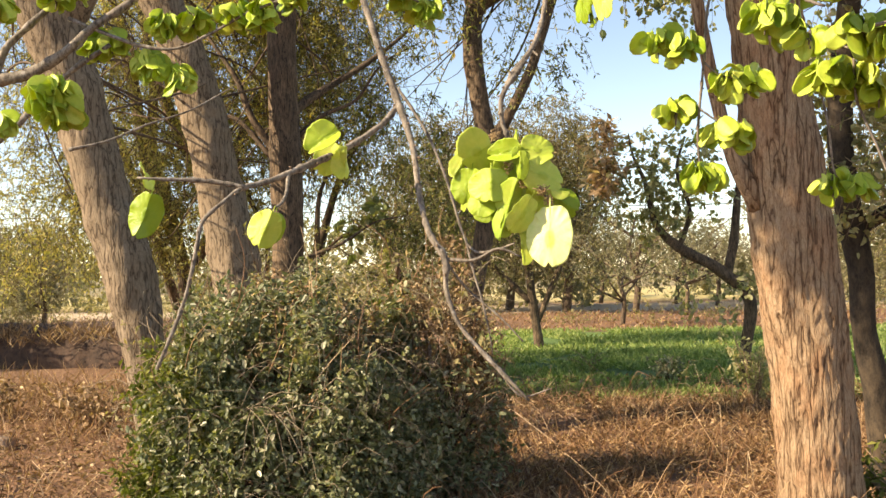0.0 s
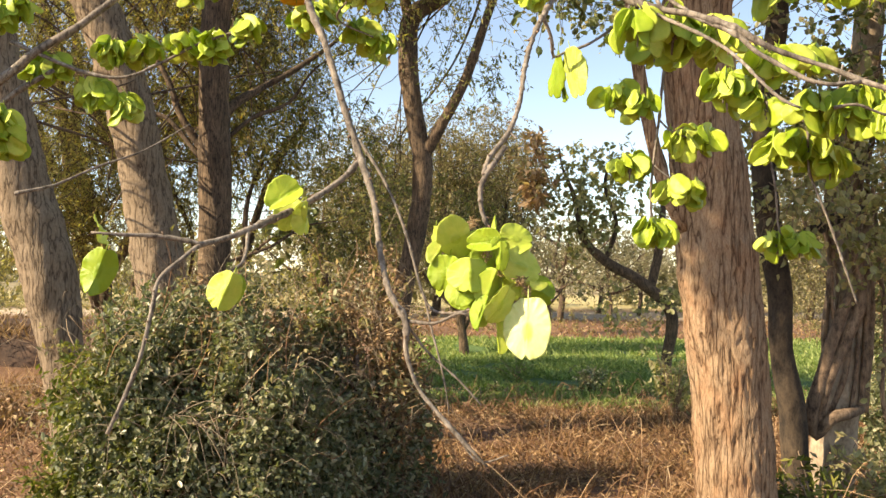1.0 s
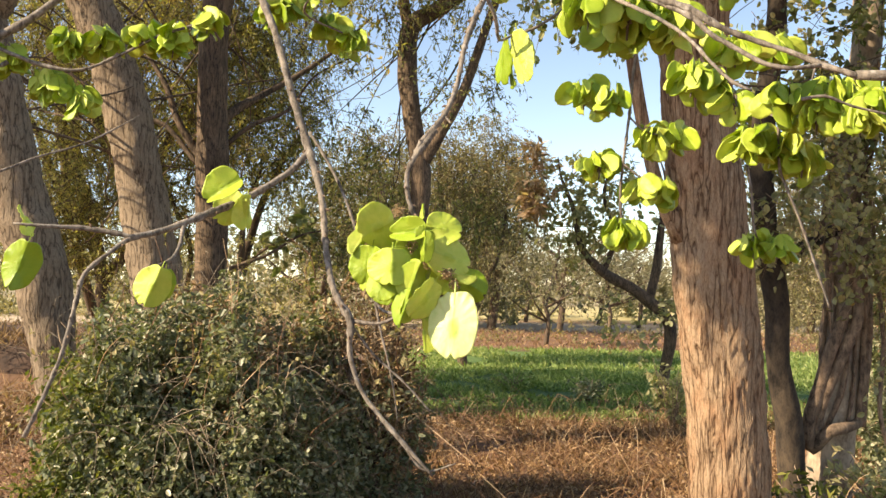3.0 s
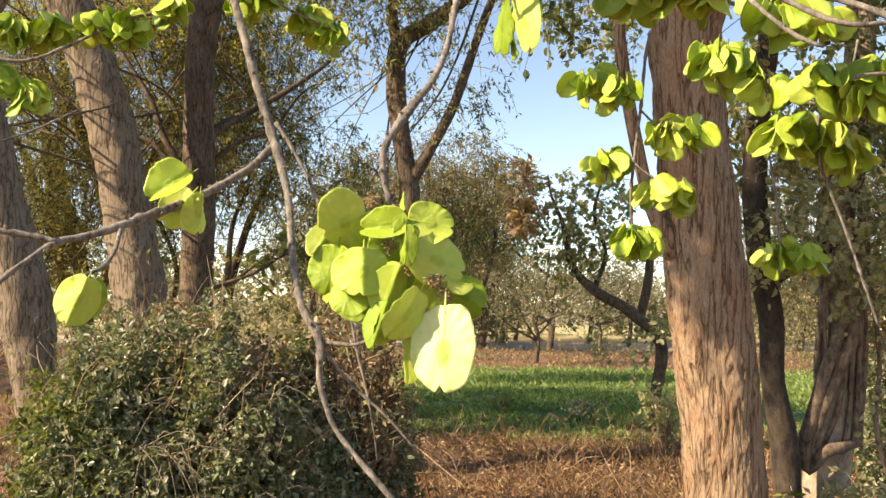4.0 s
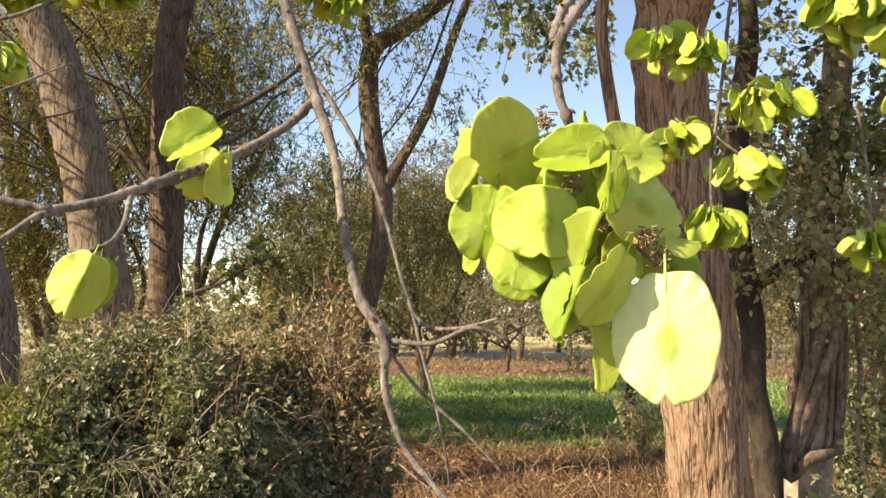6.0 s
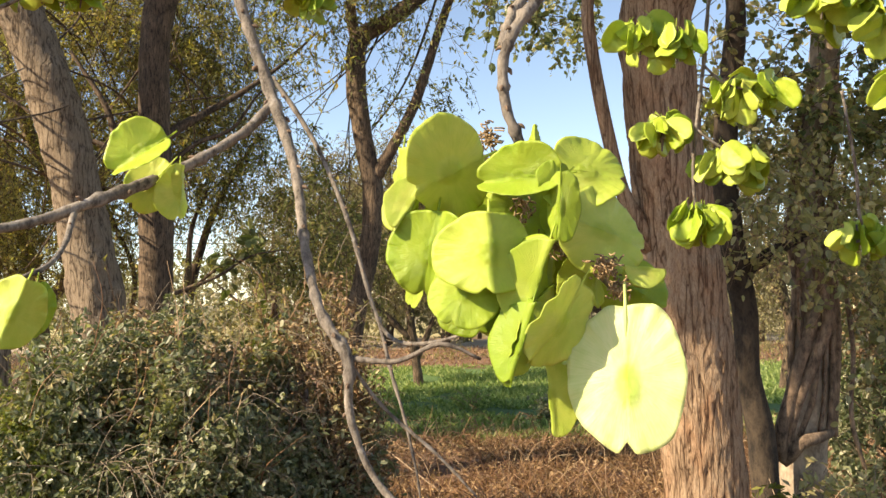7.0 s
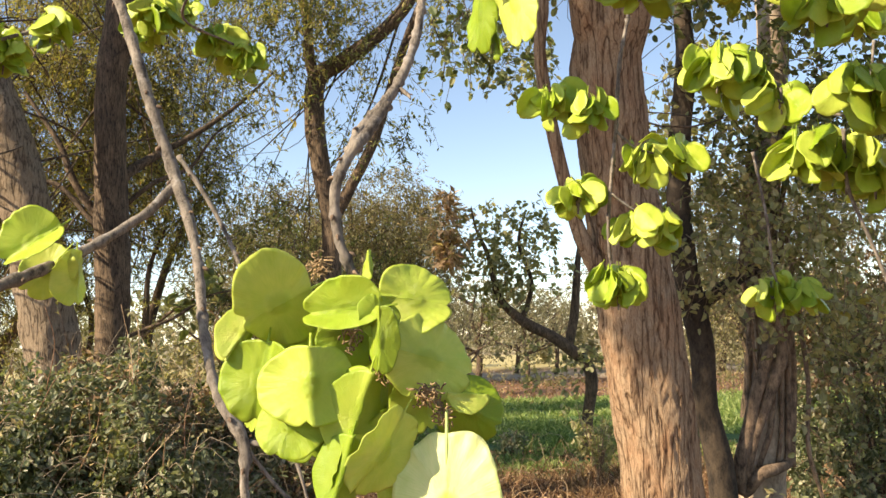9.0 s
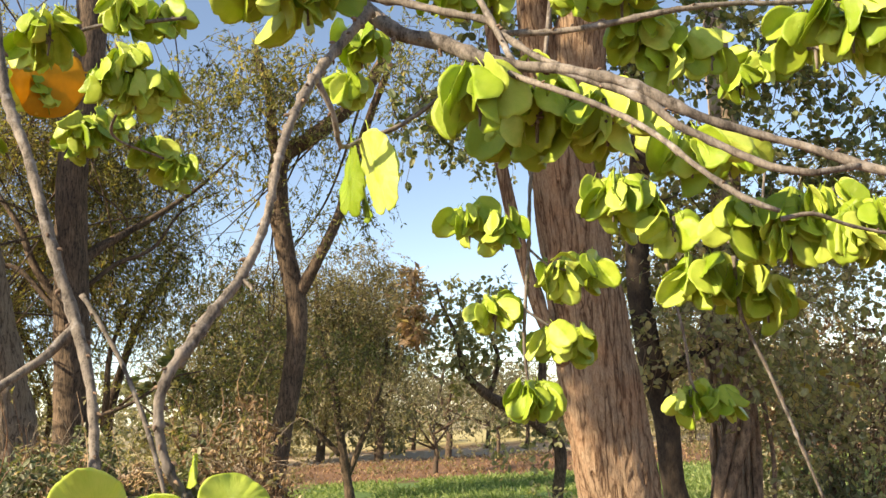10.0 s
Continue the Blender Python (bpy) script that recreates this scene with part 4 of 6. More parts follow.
# the crooked sapling with round leaves
tree("sapling", "crooked sapling with sparse round dark leaves", "tree",
     [("trunk", [(2.767, 11.65, 0.079, 0.063), (2.789, 11.63, 0.4633, 0.07), (2.853, 11.6, 0.8831, 0.077), (2.78, 11.59, 1.127, 0.077), (2.426, 11.58, 1.436, 0.07), (2.003, 11.57, 1.675, 0.063), (1.72, 11.56, 1.986, 0.042), (1.608, 11.53, 2.473, 0.028), (1.463, 11.52, 2.821, 0.017), (1.411, 11.5, 3.099, 0.0056)]),
      ("limb", [(2.568, 11.58, 1.298, 0.056), (2.666, 11.55, 1.788, 0.056), (2.708, 11.52, 2.278, 0.042), (2.758, 11.49, 2.767, 0.021), (2.669, 11.48, 3.115, 0.0056)]),
      ("limb", [(2.003, 11.57, 1.675, 0.035), (2.137, 11.54, 2.131, 0.028), (1.991, 11.52, 2.618, 0.021), (2.09, 11.49, 3.038, 0.014)])],
     M_BARK3, [("foliage", M_VINE, [((1.92, 11.52, 2.652), (0.7, 0.6, 0.6), 115), ((1.717, 11.55, 2.195), (0.65, 0.5, 0.45), 40), ((2.43, 11.59, 1.157), (0.45, 0.4, 0.4), 26), ((2.028, 11.38, 4.992), (0.7, 0.5, 0.45), 60)], 0.066, 0.7, 10, 0.36, True),
              ("dead_spray", M_DRY, [((1.094, 11.32, 2.828), (0.15, 0.14, 0.42), 60)], 0.12, 0.4, 8, 0.22, False)])


def far_tree(at, h, w, mat, seed, label, bare=0.0):
    rng = np.random.default_rng(seed)
    o = np.array((at[0], at[1], 0.0))
    r = h * 0.025
    stems = [("trunk", [(*o, r), (o[0] + 0.02 * h, o[1], 0.25 * h, r * 0.8), (o[0] - 0.03 * h, o[1], 0.45 * h, r * 0.5), (o[0] + 0.02 * h, o[1], 0.7 * h, r * 0.2)])]
    for i in range(7):
        a, z = rng.uniform(0, 6.28), rng.uniform(0.2, 0.55) * h
        e = o + np.array((math.cos(a) * w * 0.45, math.sin(a) * w * 0.45, z + h * rng.uniform(0.2, 0.4)))
        mid = (o + (0, 0, z)) * 0.5 + e * 0.5 + (0, 0, -0.03 * h)
        stems.append(("limb", [(o[0], o[1], z, r * 0.5), (*mid, r * 0.35), (*e, r * 0.12)]))
    blobs = [(tuple(o + (rng.uniform(-0.32, 0.32) * w, rng.uniform(-0.25, 0.25) * w, h * rng.uniform(0.22 if bare < 0.5 else 0.5, 0.84))), (w * 0.3, w * 0.3, h * 0.2), int(230 * (1 - bare)) + 4) for _ in range(9)]
    return tree("tree", label, "tree", stems, M_BARK3, [("crown", mat, blobs, 0.028 * h ** 0.75, 0.5, 10, 0.09 * h, False)], seg=8)


FT = [(1.62, 30.98, 6.6, 7, 0), (-0.26, 33.02, 6.8, 6.5, 0.05), (-2.18, 32.06, 6.5, 6, 0.1), (3.62, 28.94, 4.4, 4.5, 0.9), (6.01, 35.90, 3.6, 4.5, 0.8), (-13.10, 24.92, 3, 2.6, 0.2), (-10.70, 16.10, 3.2, 3.2, 0.25), (-10.78, 14.08, 3.6, 3, 0.25), (7.11, 33.88, 3.4, 4, 0.7), (-3.9, 30.08, 5.2, 4.2, 0.75), (12.48, 31.78, 5.5, 6, 0.1), (14.05, 29.75, 5, 6, 0.2), (10.78, 35.81, 4.5, 6, 0.2), (3.37, 37.95, 3.6, 5, 0.7), (2.6, 23.4, 2.6, 3.0, 0.85), (4.9, 27.6, 2.8, 3.4, 0.8)]
for i, (x, y, h, w, b) in enumerate(FT):
    tagged(far_tree((x, y), h, w, M_FAR, 40 + i, "distant tree with thin bare limbs" if b > 0.5 else "distant hazy olive tree at the field edge", b), group="trees at the field edge")


def far_line():
    rng = np.random.default_rng(9)
    for k, (y, n, hh) in enumerate(((41, 110, 3.0), (120, 90, 7.5))):
        w = y * 1.1
        c = []
        for i in range(n):
            x = rng.uniform(-w, w)
            h = hh * rng.uniform(0.5, 1.3)
            c.append(blob(rng, (x, y + rng.uniform(-6, 6), h * 0.5), (h * 0.8, h * 0.6, h * 0.55), 34, 0.0))
        v, f, st = sprays(rng, np.concatenate(c), 8, hh * 0.2, hh * 0.09, 0.6)
        stuff("far_woods", v, f, M_FAR, "distant line of hazy olive trees and scrub", "woods")


far_line()


def build_bank():
    rng = np.random.default_rng(12)
    v, f = tube([(-16, 15.5, 0.0, 0.62), (-10, 15.2, 0.0, 0.68), (-5.5, 15.0, 0.05, 0.66), (-2.8, 15.4, 0.0, 0.6), (-1.4, 15.6, -0.25, 0.45)], 0.12, 24, 0.14, 3.0)
    b = new("earth_bank", mesh_of("earth_bank", v, f, M_SOIL))
    tagged(b, "low dark bank of bare earth along the field", "bank", kind="structure")
    n = 9000
    x, y = rng.uniform(-13, -1.8, n), 15.0 + rng.normal(size=n) * 0.4
    vv, ff = blades(rng, x, y, 0.34, 0.016, 0.9, 0.35 + rng.uniform(0, 0.2, n))
    stuff("bank_weeds", vv, ff, M_DEAD, "dry brown weeds growing along an earth bank", "weeds")


def build_scrub():
    """Low dry scrub and stubble beyond the field, and dark weeds standing in the crop."""
    rng = np.random.default_rng(15)
    c = []
    for i in range(260):
        x, y = rng.uniform(-22, 26), rng.uniform(23.0, 40.0)
        if y < 28 and x < -2:
            y += 6
        if x > 0 and 29 < y < 39:
            continue
        h = rng.uniform(0.12, 0.4) if y < 27 else rng.uniform(0.3, 1.15)
        c.append(blob(rng, (x, y, h * 0.5), (h * 1.5, h, h * 0.6), 18, 0.0))
    v, f, st = sprays(rng, np.concatenate(c), 8, 0.28, 0.085, 0.4)
    stuff("dry_scrub", v, f, M_BROWN, "low dusty scrub beyond the green field", "scrub")
    n = 9000
    x, y = rng.uniform(-20, 24, n), 21.5 + 10 * rng.uniform(0, 1, n) ** 1.3
    v, f = blades(rng, x, y, 0.14, 0.03, 0.9)
    stuff("stubble", v, f, M_STRAW, "brown dry stubble beyond the green field", "stubble")


def build_weed(at, w, h, n, mat, label, seed):
    rng = np.random.default_rng(seed)
    t = thing("weed", label, "weed", (at[0], at[1], 0))
    pcs, tips = [], []
    for i in range(n):
        a = rng.uniform(0, 6.28)
        e = np.array((math.cos(a) * w * rng.uniform(0.2, 1), math.sin(a) * w * rng.uniform(0.2, 1), h * rng.uniform(0.5, 1.1)))
        pcs.append(tube([(0, 0, 0, 0.006), (*(e * 0.5 + (0, 0, 0.06)), 0.004), (*e, 0.002)], 0.06, 4))
        tips += [e * u for u in (0.55, 0.75, 0.95)]
    tagged(part("stemwork", mesh_of("stemwork", *join(pcs), M_TWIG2), t), kind="stuff")
    v, f, st = sprays(rng, np.array(tips), 7, 0.14, 0.06, 0.5, 0.4)
    tagged(part("foliage", fast_mesh("foliage", v, f, mat), t), kind="stuff")


build_scrub()
for at_, w_, h_, n_, mat_, lab_ in (((1.84, 11.82), 0.35, 0.32, 26, M_BUSH, "dark leafy weed standing in the green crop"), ((1.02, 13.09), 0.5, 0.3, 22, M_CROP, "leafy green weed at the edge of the crop"), ((2.41, 9.70), 0.35, 0.7, 26, M_VINE, "dusty drooping weed beside a trunk"), ((2.12, 5.25), 0.4, 0.4, 30, M_BUSHY, "yellow-green weed at the foot of a trunk"), ((2.73, 5.56), 0.5, 0.45, 30, M_VINE, "dry straggling weed on the ground"), ((-3.97, 8.43), 0.5, 0.45, 30, M_DEAD, "withered brown weed on the ground"), ((-5.56, 9.27), 0.5, 0.4, 26, M_DEAD, "withered brown weed on the ground")):
    build_weed(at_, w_, h_, n_, mat_, lab_, int(abs(at_[0]) * 100))


build_bank()


def build_stone(at, s):
    me = bpy.data.meshes.new("stone")
    bm = bmesh.new()
    bmesh.ops.create_icosphere(bm, subdivisions=4, radius=1)
    for q in bm.verts:
        k = 1 + 0.25 * noise.noise(q.co * 1.4) + 0.08 * noise.noise(q.co * 5)
        q.co = Vector((q.co.x * s[0], q.co.y * s[1], max(-0.6, min(0.75, q.co.z)) * s[2])) * k
    bm.to_mesh(me)
    bm.free()
    me.materials.append(M_STONE)
    me.polygons.foreach_set("use_smooth", [True] * len(me.polygons))
    ob = new("stone", me)
    ob.location = at
    tagged(ob, "flat weathered brown stone lying among fallen leaves", "stone")


build_stone((-4.50, 7.60, 0.03), (0.22, 0.16, 0.1))


def build_wires():
    for z, y in ((4.6, 60), (5.6, 62)):
        v, f = tube([(-90, y, 5.85, 0.03), (-30, y, z, 0.03), (30, y, z - 0.2, 0.03), (90, y, 5.85, 0.03)], 4, 5)
        tagged(new("overhead_wire", mesh_of("overhead_wire", v, f, M_WIRE)), "thin dark overhead wire strung across the fields", "wire")


for pts_ in ([(1.684, 4.791, 0.250, 0.02), (1.829, 4.925, 0.120, 0.022), (1.990, 4.920, 0.030, 0.024), (2.132, 4.800, 0.000, 0.02)], [(0.316, 7.472, 0.020, 0.006), (0.047, 7.694, 0.200, 0.005), (-0.247, 8.229, 0.350, 0.003)], [(2.440, 5.541, 0.000, 0.02), (2.654, 5.478, 0.100, 0.016), (2.813, 5.252, 0.200, 0.01)], [(-3.486, 5.511, 0.000, 0.008), (-3.742, 5.732, 0.250, 0.007), (-4.388, 6.437, 0.450, 0.005), (-4.876, 6.821, 0.550, 0.003)]):
    tagged(new("dry_branch", mesh_of("dry_branch", *tube(pts_, 0.04, 7, 0.2, 20), M_TWIG2)), "dry bent fallen branch among brown leaves", "branch")


build_wires()
for px_ in (-90, 90):
    pole = thing("utility_pole", "plain grey pole carrying overhead wires", "pole", (px_, 61, 0))
    part("pole", mesh_of("pole", *tube([(0, 0, -0.3, 0.16), (0, 0, 3, 0.14), (0, 0, 7, 0.11)], 0.5, 12), M_BARKG), pole)
    part("crossarm", mesh_of("crossarm", *tube([(0, -1.3, 5.8, 0.06), (0, 0, 5.8, 0.07), (0, 1.3, 5.8, 0.06)], 0.5, 8), M_BARKG), pole)


# ---- winged fruit ----
def samara_mesh(name, w, h, seed, rings=7, seg=36, curl=0.12, fold=None, mat=None, low=0.0):
    """A papery winged fruit: two half-wings on a thin midrib, notched at the tip, a flat seed at its heart; it hangs from its
    origin down the -z axis and faces -y. fold turns the half-wings back, in radians, low sets the seed nearer the tip."""
    rng = np.random.default_rng(seed)
    ph = rng.uniform(0, 6.28, 4)
    am = rng.uniform(0.4, 1.0, 4)
    front, back, vein, core = [], [], [], []
    fold = rng.uniform(-0.2, 0.45) if fold is None else fold
    lob = rng.uniform(-0.07, 0.07)
    for i in range(rings + 1):
        s = i / rings
        for k in range(seg if i else 1):
            a = 2 * math.pi * k / seg
            rx, rz = math.sin(a), math.cos(a)          # rz = 1 is the stalk, -1 the tip
            edge = 1 + 0.03 * math.sin(3 * a + ph[0]) + 0.018 * math.sin(7 * a + ph[1]) + lob * rx
            edge *= 1 - 0.17 * math.exp(-((a - math.pi - 0.06) / 0.09) ** 2)
            edge *= 1 - 0.10 * math.exp(-(min(a, 2 * math.pi - a) / 0.3) ** 2)
            x, z = rx * edge * s * w * 0.5, -h * 0.5 + rz * edge * s * h * 0.5
            side = 1 if rx > 0 else -1
            y = curl * w * (am[0] * s * s * math.sin(a + ph[2]) * 0.6 + am[1] * s ** 2 * math.cos(2 * a + ph[3]) * 0.7 + am[2] * 0.2 * s ** 3 * math.sin(4 * a + ph[1]))
            y += curl * w * 0.9 * am[3] * (abs(rx * s)) ** 2
            y += 0.05 * w * s * noise.noise(Vector((x / w * 2.6 + seed, z / w * 2.6, seed * 0.7)))
            y += 0.06 * w * s ** 5 * noise.noise(Vector((math.cos(a) * 4 + seed, math.sin(a) * 4, 0))) + 0.02 * w * s ** 3 * noise.noise(Vector((math.cos(a) * 9 + seed, math.sin(a) * 9, s)))
            dz = rz * s + low
            seedy = math.exp(-((rx * s / 0.21) ** 2 + (dz / 0.29) ** 2) ** 4)
            rib = math.exp(-(rx * s / 0.045) ** 2) * (1.0 if dz > 0 else 0.45)
            bend = fold * (1 + 0.2 * side * am[2]) * (1 - math.exp(-(rx * s / 0.1) ** 2))
            y = y * math.cos(bend) + abs(x) * math.sin(bend) - 0.022 * w * seedy
            x *= math.cos(bend)
            vein.append((math.cos(a) * 24, math.sin(a) * 24, s * 2.2 + seed))
            core.append(0.75 * seedy + 0.25 * rib)
            front.append((x, y - 0.0001 - rib * 0.010 * w, z))
            back.append((x, y + 0.0001 + rib * 0.008 * w, z))

    def faces(off, flip):
        out = []
        for k in range(seg):
            q = (off, off + 1 + k, off + 1 + (k + 1) % seg)
            out.append(q[::-1] if flip else q)
        for i in range(1, rings):
            for k in range(seg):
                a0, b0 = off + 1 + (i - 1) * seg, off + 1 + i * seg
                q = (a0 + k, b0 + k, b0 + (k + 1) % seg, a0 + (k + 1) % seg)
                out.append(q[::-1] if flip else q)
        return out

    n = len(front)
    last = 1 + (rings - 1) * seg
    rim = [(last + k, n + last + k, n + last + (k + 1) % seg, last + (k + 1) % seg) for k in range(seg)]
    sv, sf = tube([(0, 0, 0.11 * h, 0.012 * w), (0, 0.01 * w, 0.02 * h, 0.014 * w), (0, 0, -0.14 * h, 0.016 * w), (0, 0, -0.26 * h, 0.008 * w)], 0.05 * h, 5)
    me = mesh_of(name, front + back + sv, faces(0, False) + faces(n, True) + rim + [tuple(q + 2 * n for q in f) for f in sf], mat or M_SAMARA)
    more = [(0.0, 0.0, 0.0)] * len(sv)
    me.attributes.new("vein", "FLOAT_VECTOR", "POINT").data.foreach_set("vector", np.array(vein + vein + more, dtype=np.float32).ravel())
    me.attributes.new("seed", "FLOAT", "POINT").data.foreach_set("value", np.array(core + core + [0.3] * len(sv), dtype=np.float32))
    return me


W0, H0 = 0.0215, 0.0255
WINGS = [samara_mesh("samara", W0, H0, 100 + i, 6, 30, 0.07 + 0.035 * (i % 5), (None, 0.6, 0.1, 1.1)[i % 4]) for i in range(12)]
FLAT = samara_mesh("samara", W0, H0, 230, 16, 96, 0.045, 0.06, M_SAMARA_SUNLIT, 0.12)
ORANGE = samara_mesh("withered_leaf", 0.044, 0.062, 231, 9, 40, 0.2, 0.1, M_ORANGE)
FOLDED = samara_mesh("samara", W0, H0, 233, 16, 96, 0.05, 0.5)
CUPPED = samara_mesh("samara", W0, H0, 236, 16, 96, 0.07, -0.6)
SHUT = samara_mesh("samara", W0, H0, 239, 16, 96, 0.06, 1.3)
FINE = [samara_mesh("samara", W0, H0, 200 + i, 16, 96, 0.06 + 0.025 * (i % 6), (0.1, -0.2, 0.3, 0.0)[i % 4]) for i in range(12)]


def stalk_mesh(r, rng):
    """The short knobbly spur from which a bunch hangs, with dry bud scales."""
    pcs = [tube([(0, 0, r * 0.75, 0.0011), (0.001, 0.001, 0.2 * r, 0.0011), (0, 0, -0.4 * r, 0.0007)], 0.003, 6, 0.4, 300)]
    for i in range(10):
        d = unit(rng.normal(size=3)) * 0.004
        pcs.append(tube([(0, 0, 0.1 * r, 0.0012), (*(d + (0, 0, 0.1 * r)), 0.0006)], 0.002, 4))
    return join(pcs)


def cluster(parent, at, r, n, seed, size=1.0):
    """A bunch of winged fruits crowded on a spur: they point outwards and hang."""
    rng = np.random.default_rng(seed)
    n = int(n * 1.55)
    at = np.array(at, float)
    body = part("fruit_spur", mesh_of("fruit_spur", *stalk_mesh(r, rng), M_TWIG), parent, "crowded bunch of pale green winged fruits")
    body.location = at
    for i in range(n):
        a = 2.399 * i + rng.uniform(-0.4, 0.4)
        el = math.asin(max(-1, min(1, 0.75 - 1.55 * (i + 0.5) / n)))
        d = np.array((math.cos(a) * math.cos(el), math.sin(a) * math.cos(el), math.sin(el)))
        s = size * rng.uniform(0.68, 1.04)
        root = d * (r * rng.uniform(0.15, 0.5)) * (1, 1, 1.3) + (0, 0, 0.75 * r)
        hang = unit(d * (0.9, 0.9, 0.2) * rng.uniform(0.25, 0.95) + np.array((0, 0, -1.0)) + rng.normal(size=3) * 0.32)
        if rng.uniform() < 0.58:
            nrm = unit(np.array((-d[1], d[0], 0.0)) * rng.choice((-1, 1)) + d * 0.3 + rng.normal(size=3) * (0.25, 0.25, 0.12))
        else:
            nrm = unit(d * (1, 1, 0.2) * 0.6 + rng.normal(size=3) * (0.8, 0.8, 0.2) + np.array((-0.15, -0.3, 0.15)))
        z = -hang
        y = -(nrm - z * (nrm @ z))
        y = y / (np.linalg.norm(y) + 1e-9)
        x = np.cross(y, z)
        m = Matrix(((x[0], y[0], z[0], root[0]), (x[1], y[1], z[1], root[1]), (x[2], y[2], z[2], root[2]), (0, 0, 0, 1))) @ Matrix.Diagonal((s, s, s, 1))
        part("samara", WINGS[int(rng.integers(len(WINGS)))], body, m=m)
    return body


def stem(parent, name, pts, seg=8, knots=0.35, every=0.014, step=0.004):
    """A twig with swollen nodes and small buds set alternately along it."""
    pts = [(*q[:3], q[3] * 0.78) for q in pts]
    ob = part(name, mesh_of(name, *tube(pts, step, seg, 0.3, 260, knots=knots, every=every), M_TWIG), parent)
    rng = np.random.default_rng(int(abs(pts[0][0]) * 9000) + len(pts))
    line = spline(pts, every * 0.7)
    pcs = []
    for i in range(1, len(line) - 1):
        c, r = line[i, :3], float(min(line[i, 3], 0.0024)) * 0.55
        d = unit(np.cross(line[i + 1, :3] - line[i - 1, :3], rng.normal(size=3)))
        f = unit(line[i + 1, :3] - line[i - 1, :3])
        k = rng.uniform(0.6, 1.3)
        if rng.uniform() < 0.3:
            continue
        b0, b1, b2 = c + d * line[i, 3] * 0.6, c + d * (line[i, 3] + r * 0.9 * k) + f * r * 0.7, c + d * (line[i, 3] + r * 1.5 * k) + f * r * 1.9
        pcs.append(tube([(*b0, r * 0.75), (*b1, r * 0.7 * k), (*b2, r * 0.12)], r, 6, 0.2, 500))
    if pcs:
        tagged(part("bud_growth", mesh_of("bud_growth", *join(pcs), M_BUDS), ob, "small brown buds"), kind="stuff")
    return ob


# ---- the near boughs ----
def near_twigs():
    a = thing("elm_twig", "bare grey forked twig with a few winged fruits", "twig", (0, 0, 0))
    stem(a, "main_stem", [(-0.1732, 0.6848, 1.857, 0.0036), (-0.1632, 0.6774, 1.801, 0.0036), (-0.1518, 0.6649, 1.744, 0.004), (-0.134, 0.652, 1.7, 0.0039), (-0.1157, 0.6395, 1.643, 0.0041), (-0.1016, 0.6324, 1.602, 0.0043), (-0.0884, 0.6132, 1.563, 0.0034), (-0.0817, 0.595, 1.522, 0.0031), (-0.0735, 0.5814, 1.491, 0.003), (-0.0605, 0.5734, 1.469, 0.0036), (-0.0594, 0.5685, 1.445, 0.0025), (-0.0488, 0.5648, 1.417, 0.0021), (-0.0229, 0.5561, 1.388, 0.0025), (0.0021, 0.5523, 1.362, 0.0012)])
    stem(a, "side_shoot", [(-0.0217, 0.5562, 1.387, 0.0016), (-0.0042, 0.5572, 1.365, 0.0012), (0.0182, 0.557, 1.37, 0.00061)], 6)
    stem(a, "left_stem", [(-0.1016, 0.6325, 1.601, 0.0033), (-0.1157, 0.6222, 1.583, 0.0032), (-0.1419, 0.5982, 1.561, 0.0031), (-0.1682, 0.5689, 1.544, 0.0034), (-0.1906, 0.5493, 1.532, 0.0029), (-0.209, 0.5346, 1.525, 0.0024), (-0.2186, 0.525, 1.516, 0.0019), (-0.2332, 0.5156, 1.5, 0.0019), (-0.2347, 0.5065, 1.481, 0.0019), (-0.2397, 0.4979, 1.448, 0.0018), (-0.2496, 0.4942, 1.419, 0.0018), (-0.2592, 0.4903, 1.395, 0.0018)])
    stem(a, "side_shoot", [(-0.2071, 0.5346, 1.526, 0.002), (-0.2347, 0.5293, 1.531, 0.0024), (-0.2631, 0.5192, 1.532, 0.0015), (-0.2815, 0.5141, 1.533, 0.0011)], 6)
    stem(a, "side_shoot", [(-0.1797, 0.5591, 1.537, 0.0021), (-0.1765, 0.5398, 1.522, 0.0016), (-0.1766, 0.5203, 1.511, 0.0015), (-0.1855, 0.5105, 1.505, 0.0011)], 6)
    stem(a, "side_shoot", [(-0.1057, 0.6619, 1.621, 0.0019), (-0.0904, 0.6522, 1.598, 0.0019), (-0.0757, 0.6427, 1.571, 0.0018), (-0.0617, 0.6338, 1.535, 0.0018), (-0.0492, 0.6254, 1.491, 0.0015), (-0.0394, 0.6156, 1.476, 0.0014), (-0.0242, 0.5847, 1.475, 0.0014), (-0.0064, 0.5633, 1.48, 0.00078)], 6)
    stem(a, "side_shoot", [(-0.0468, 0.6255, 1.487, 0.0015), (-0.041, 0.6165, 1.461, 0.0014), (-0.034, 0.6124, 1.436, 0.0011), (-0.0286, 0.6084, 1.411, 0.00085), (-0.026, 0.6093, 1.391, 0.00057)], 6)
    stem(a, "side_shoot", [(-0.0606, 0.5761, 1.469, 0.0021), (-0.0376, 0.5658, 1.468, 0.0016), (-0.0184, 0.5541, 1.476, 0.0013), (-0.0008, 0.5535, 1.469, 0.001)], 6)
    stem(a, "side_shoot", [(-0.0601, 0.5762, 1.467, 0.0013), (-0.0432, 0.5773, 1.445, 0.0013), (-0.0196, 0.5771, 1.424, 0.0011), (-0.0012, 0.5771, 1.404, 0.0008)], 6)
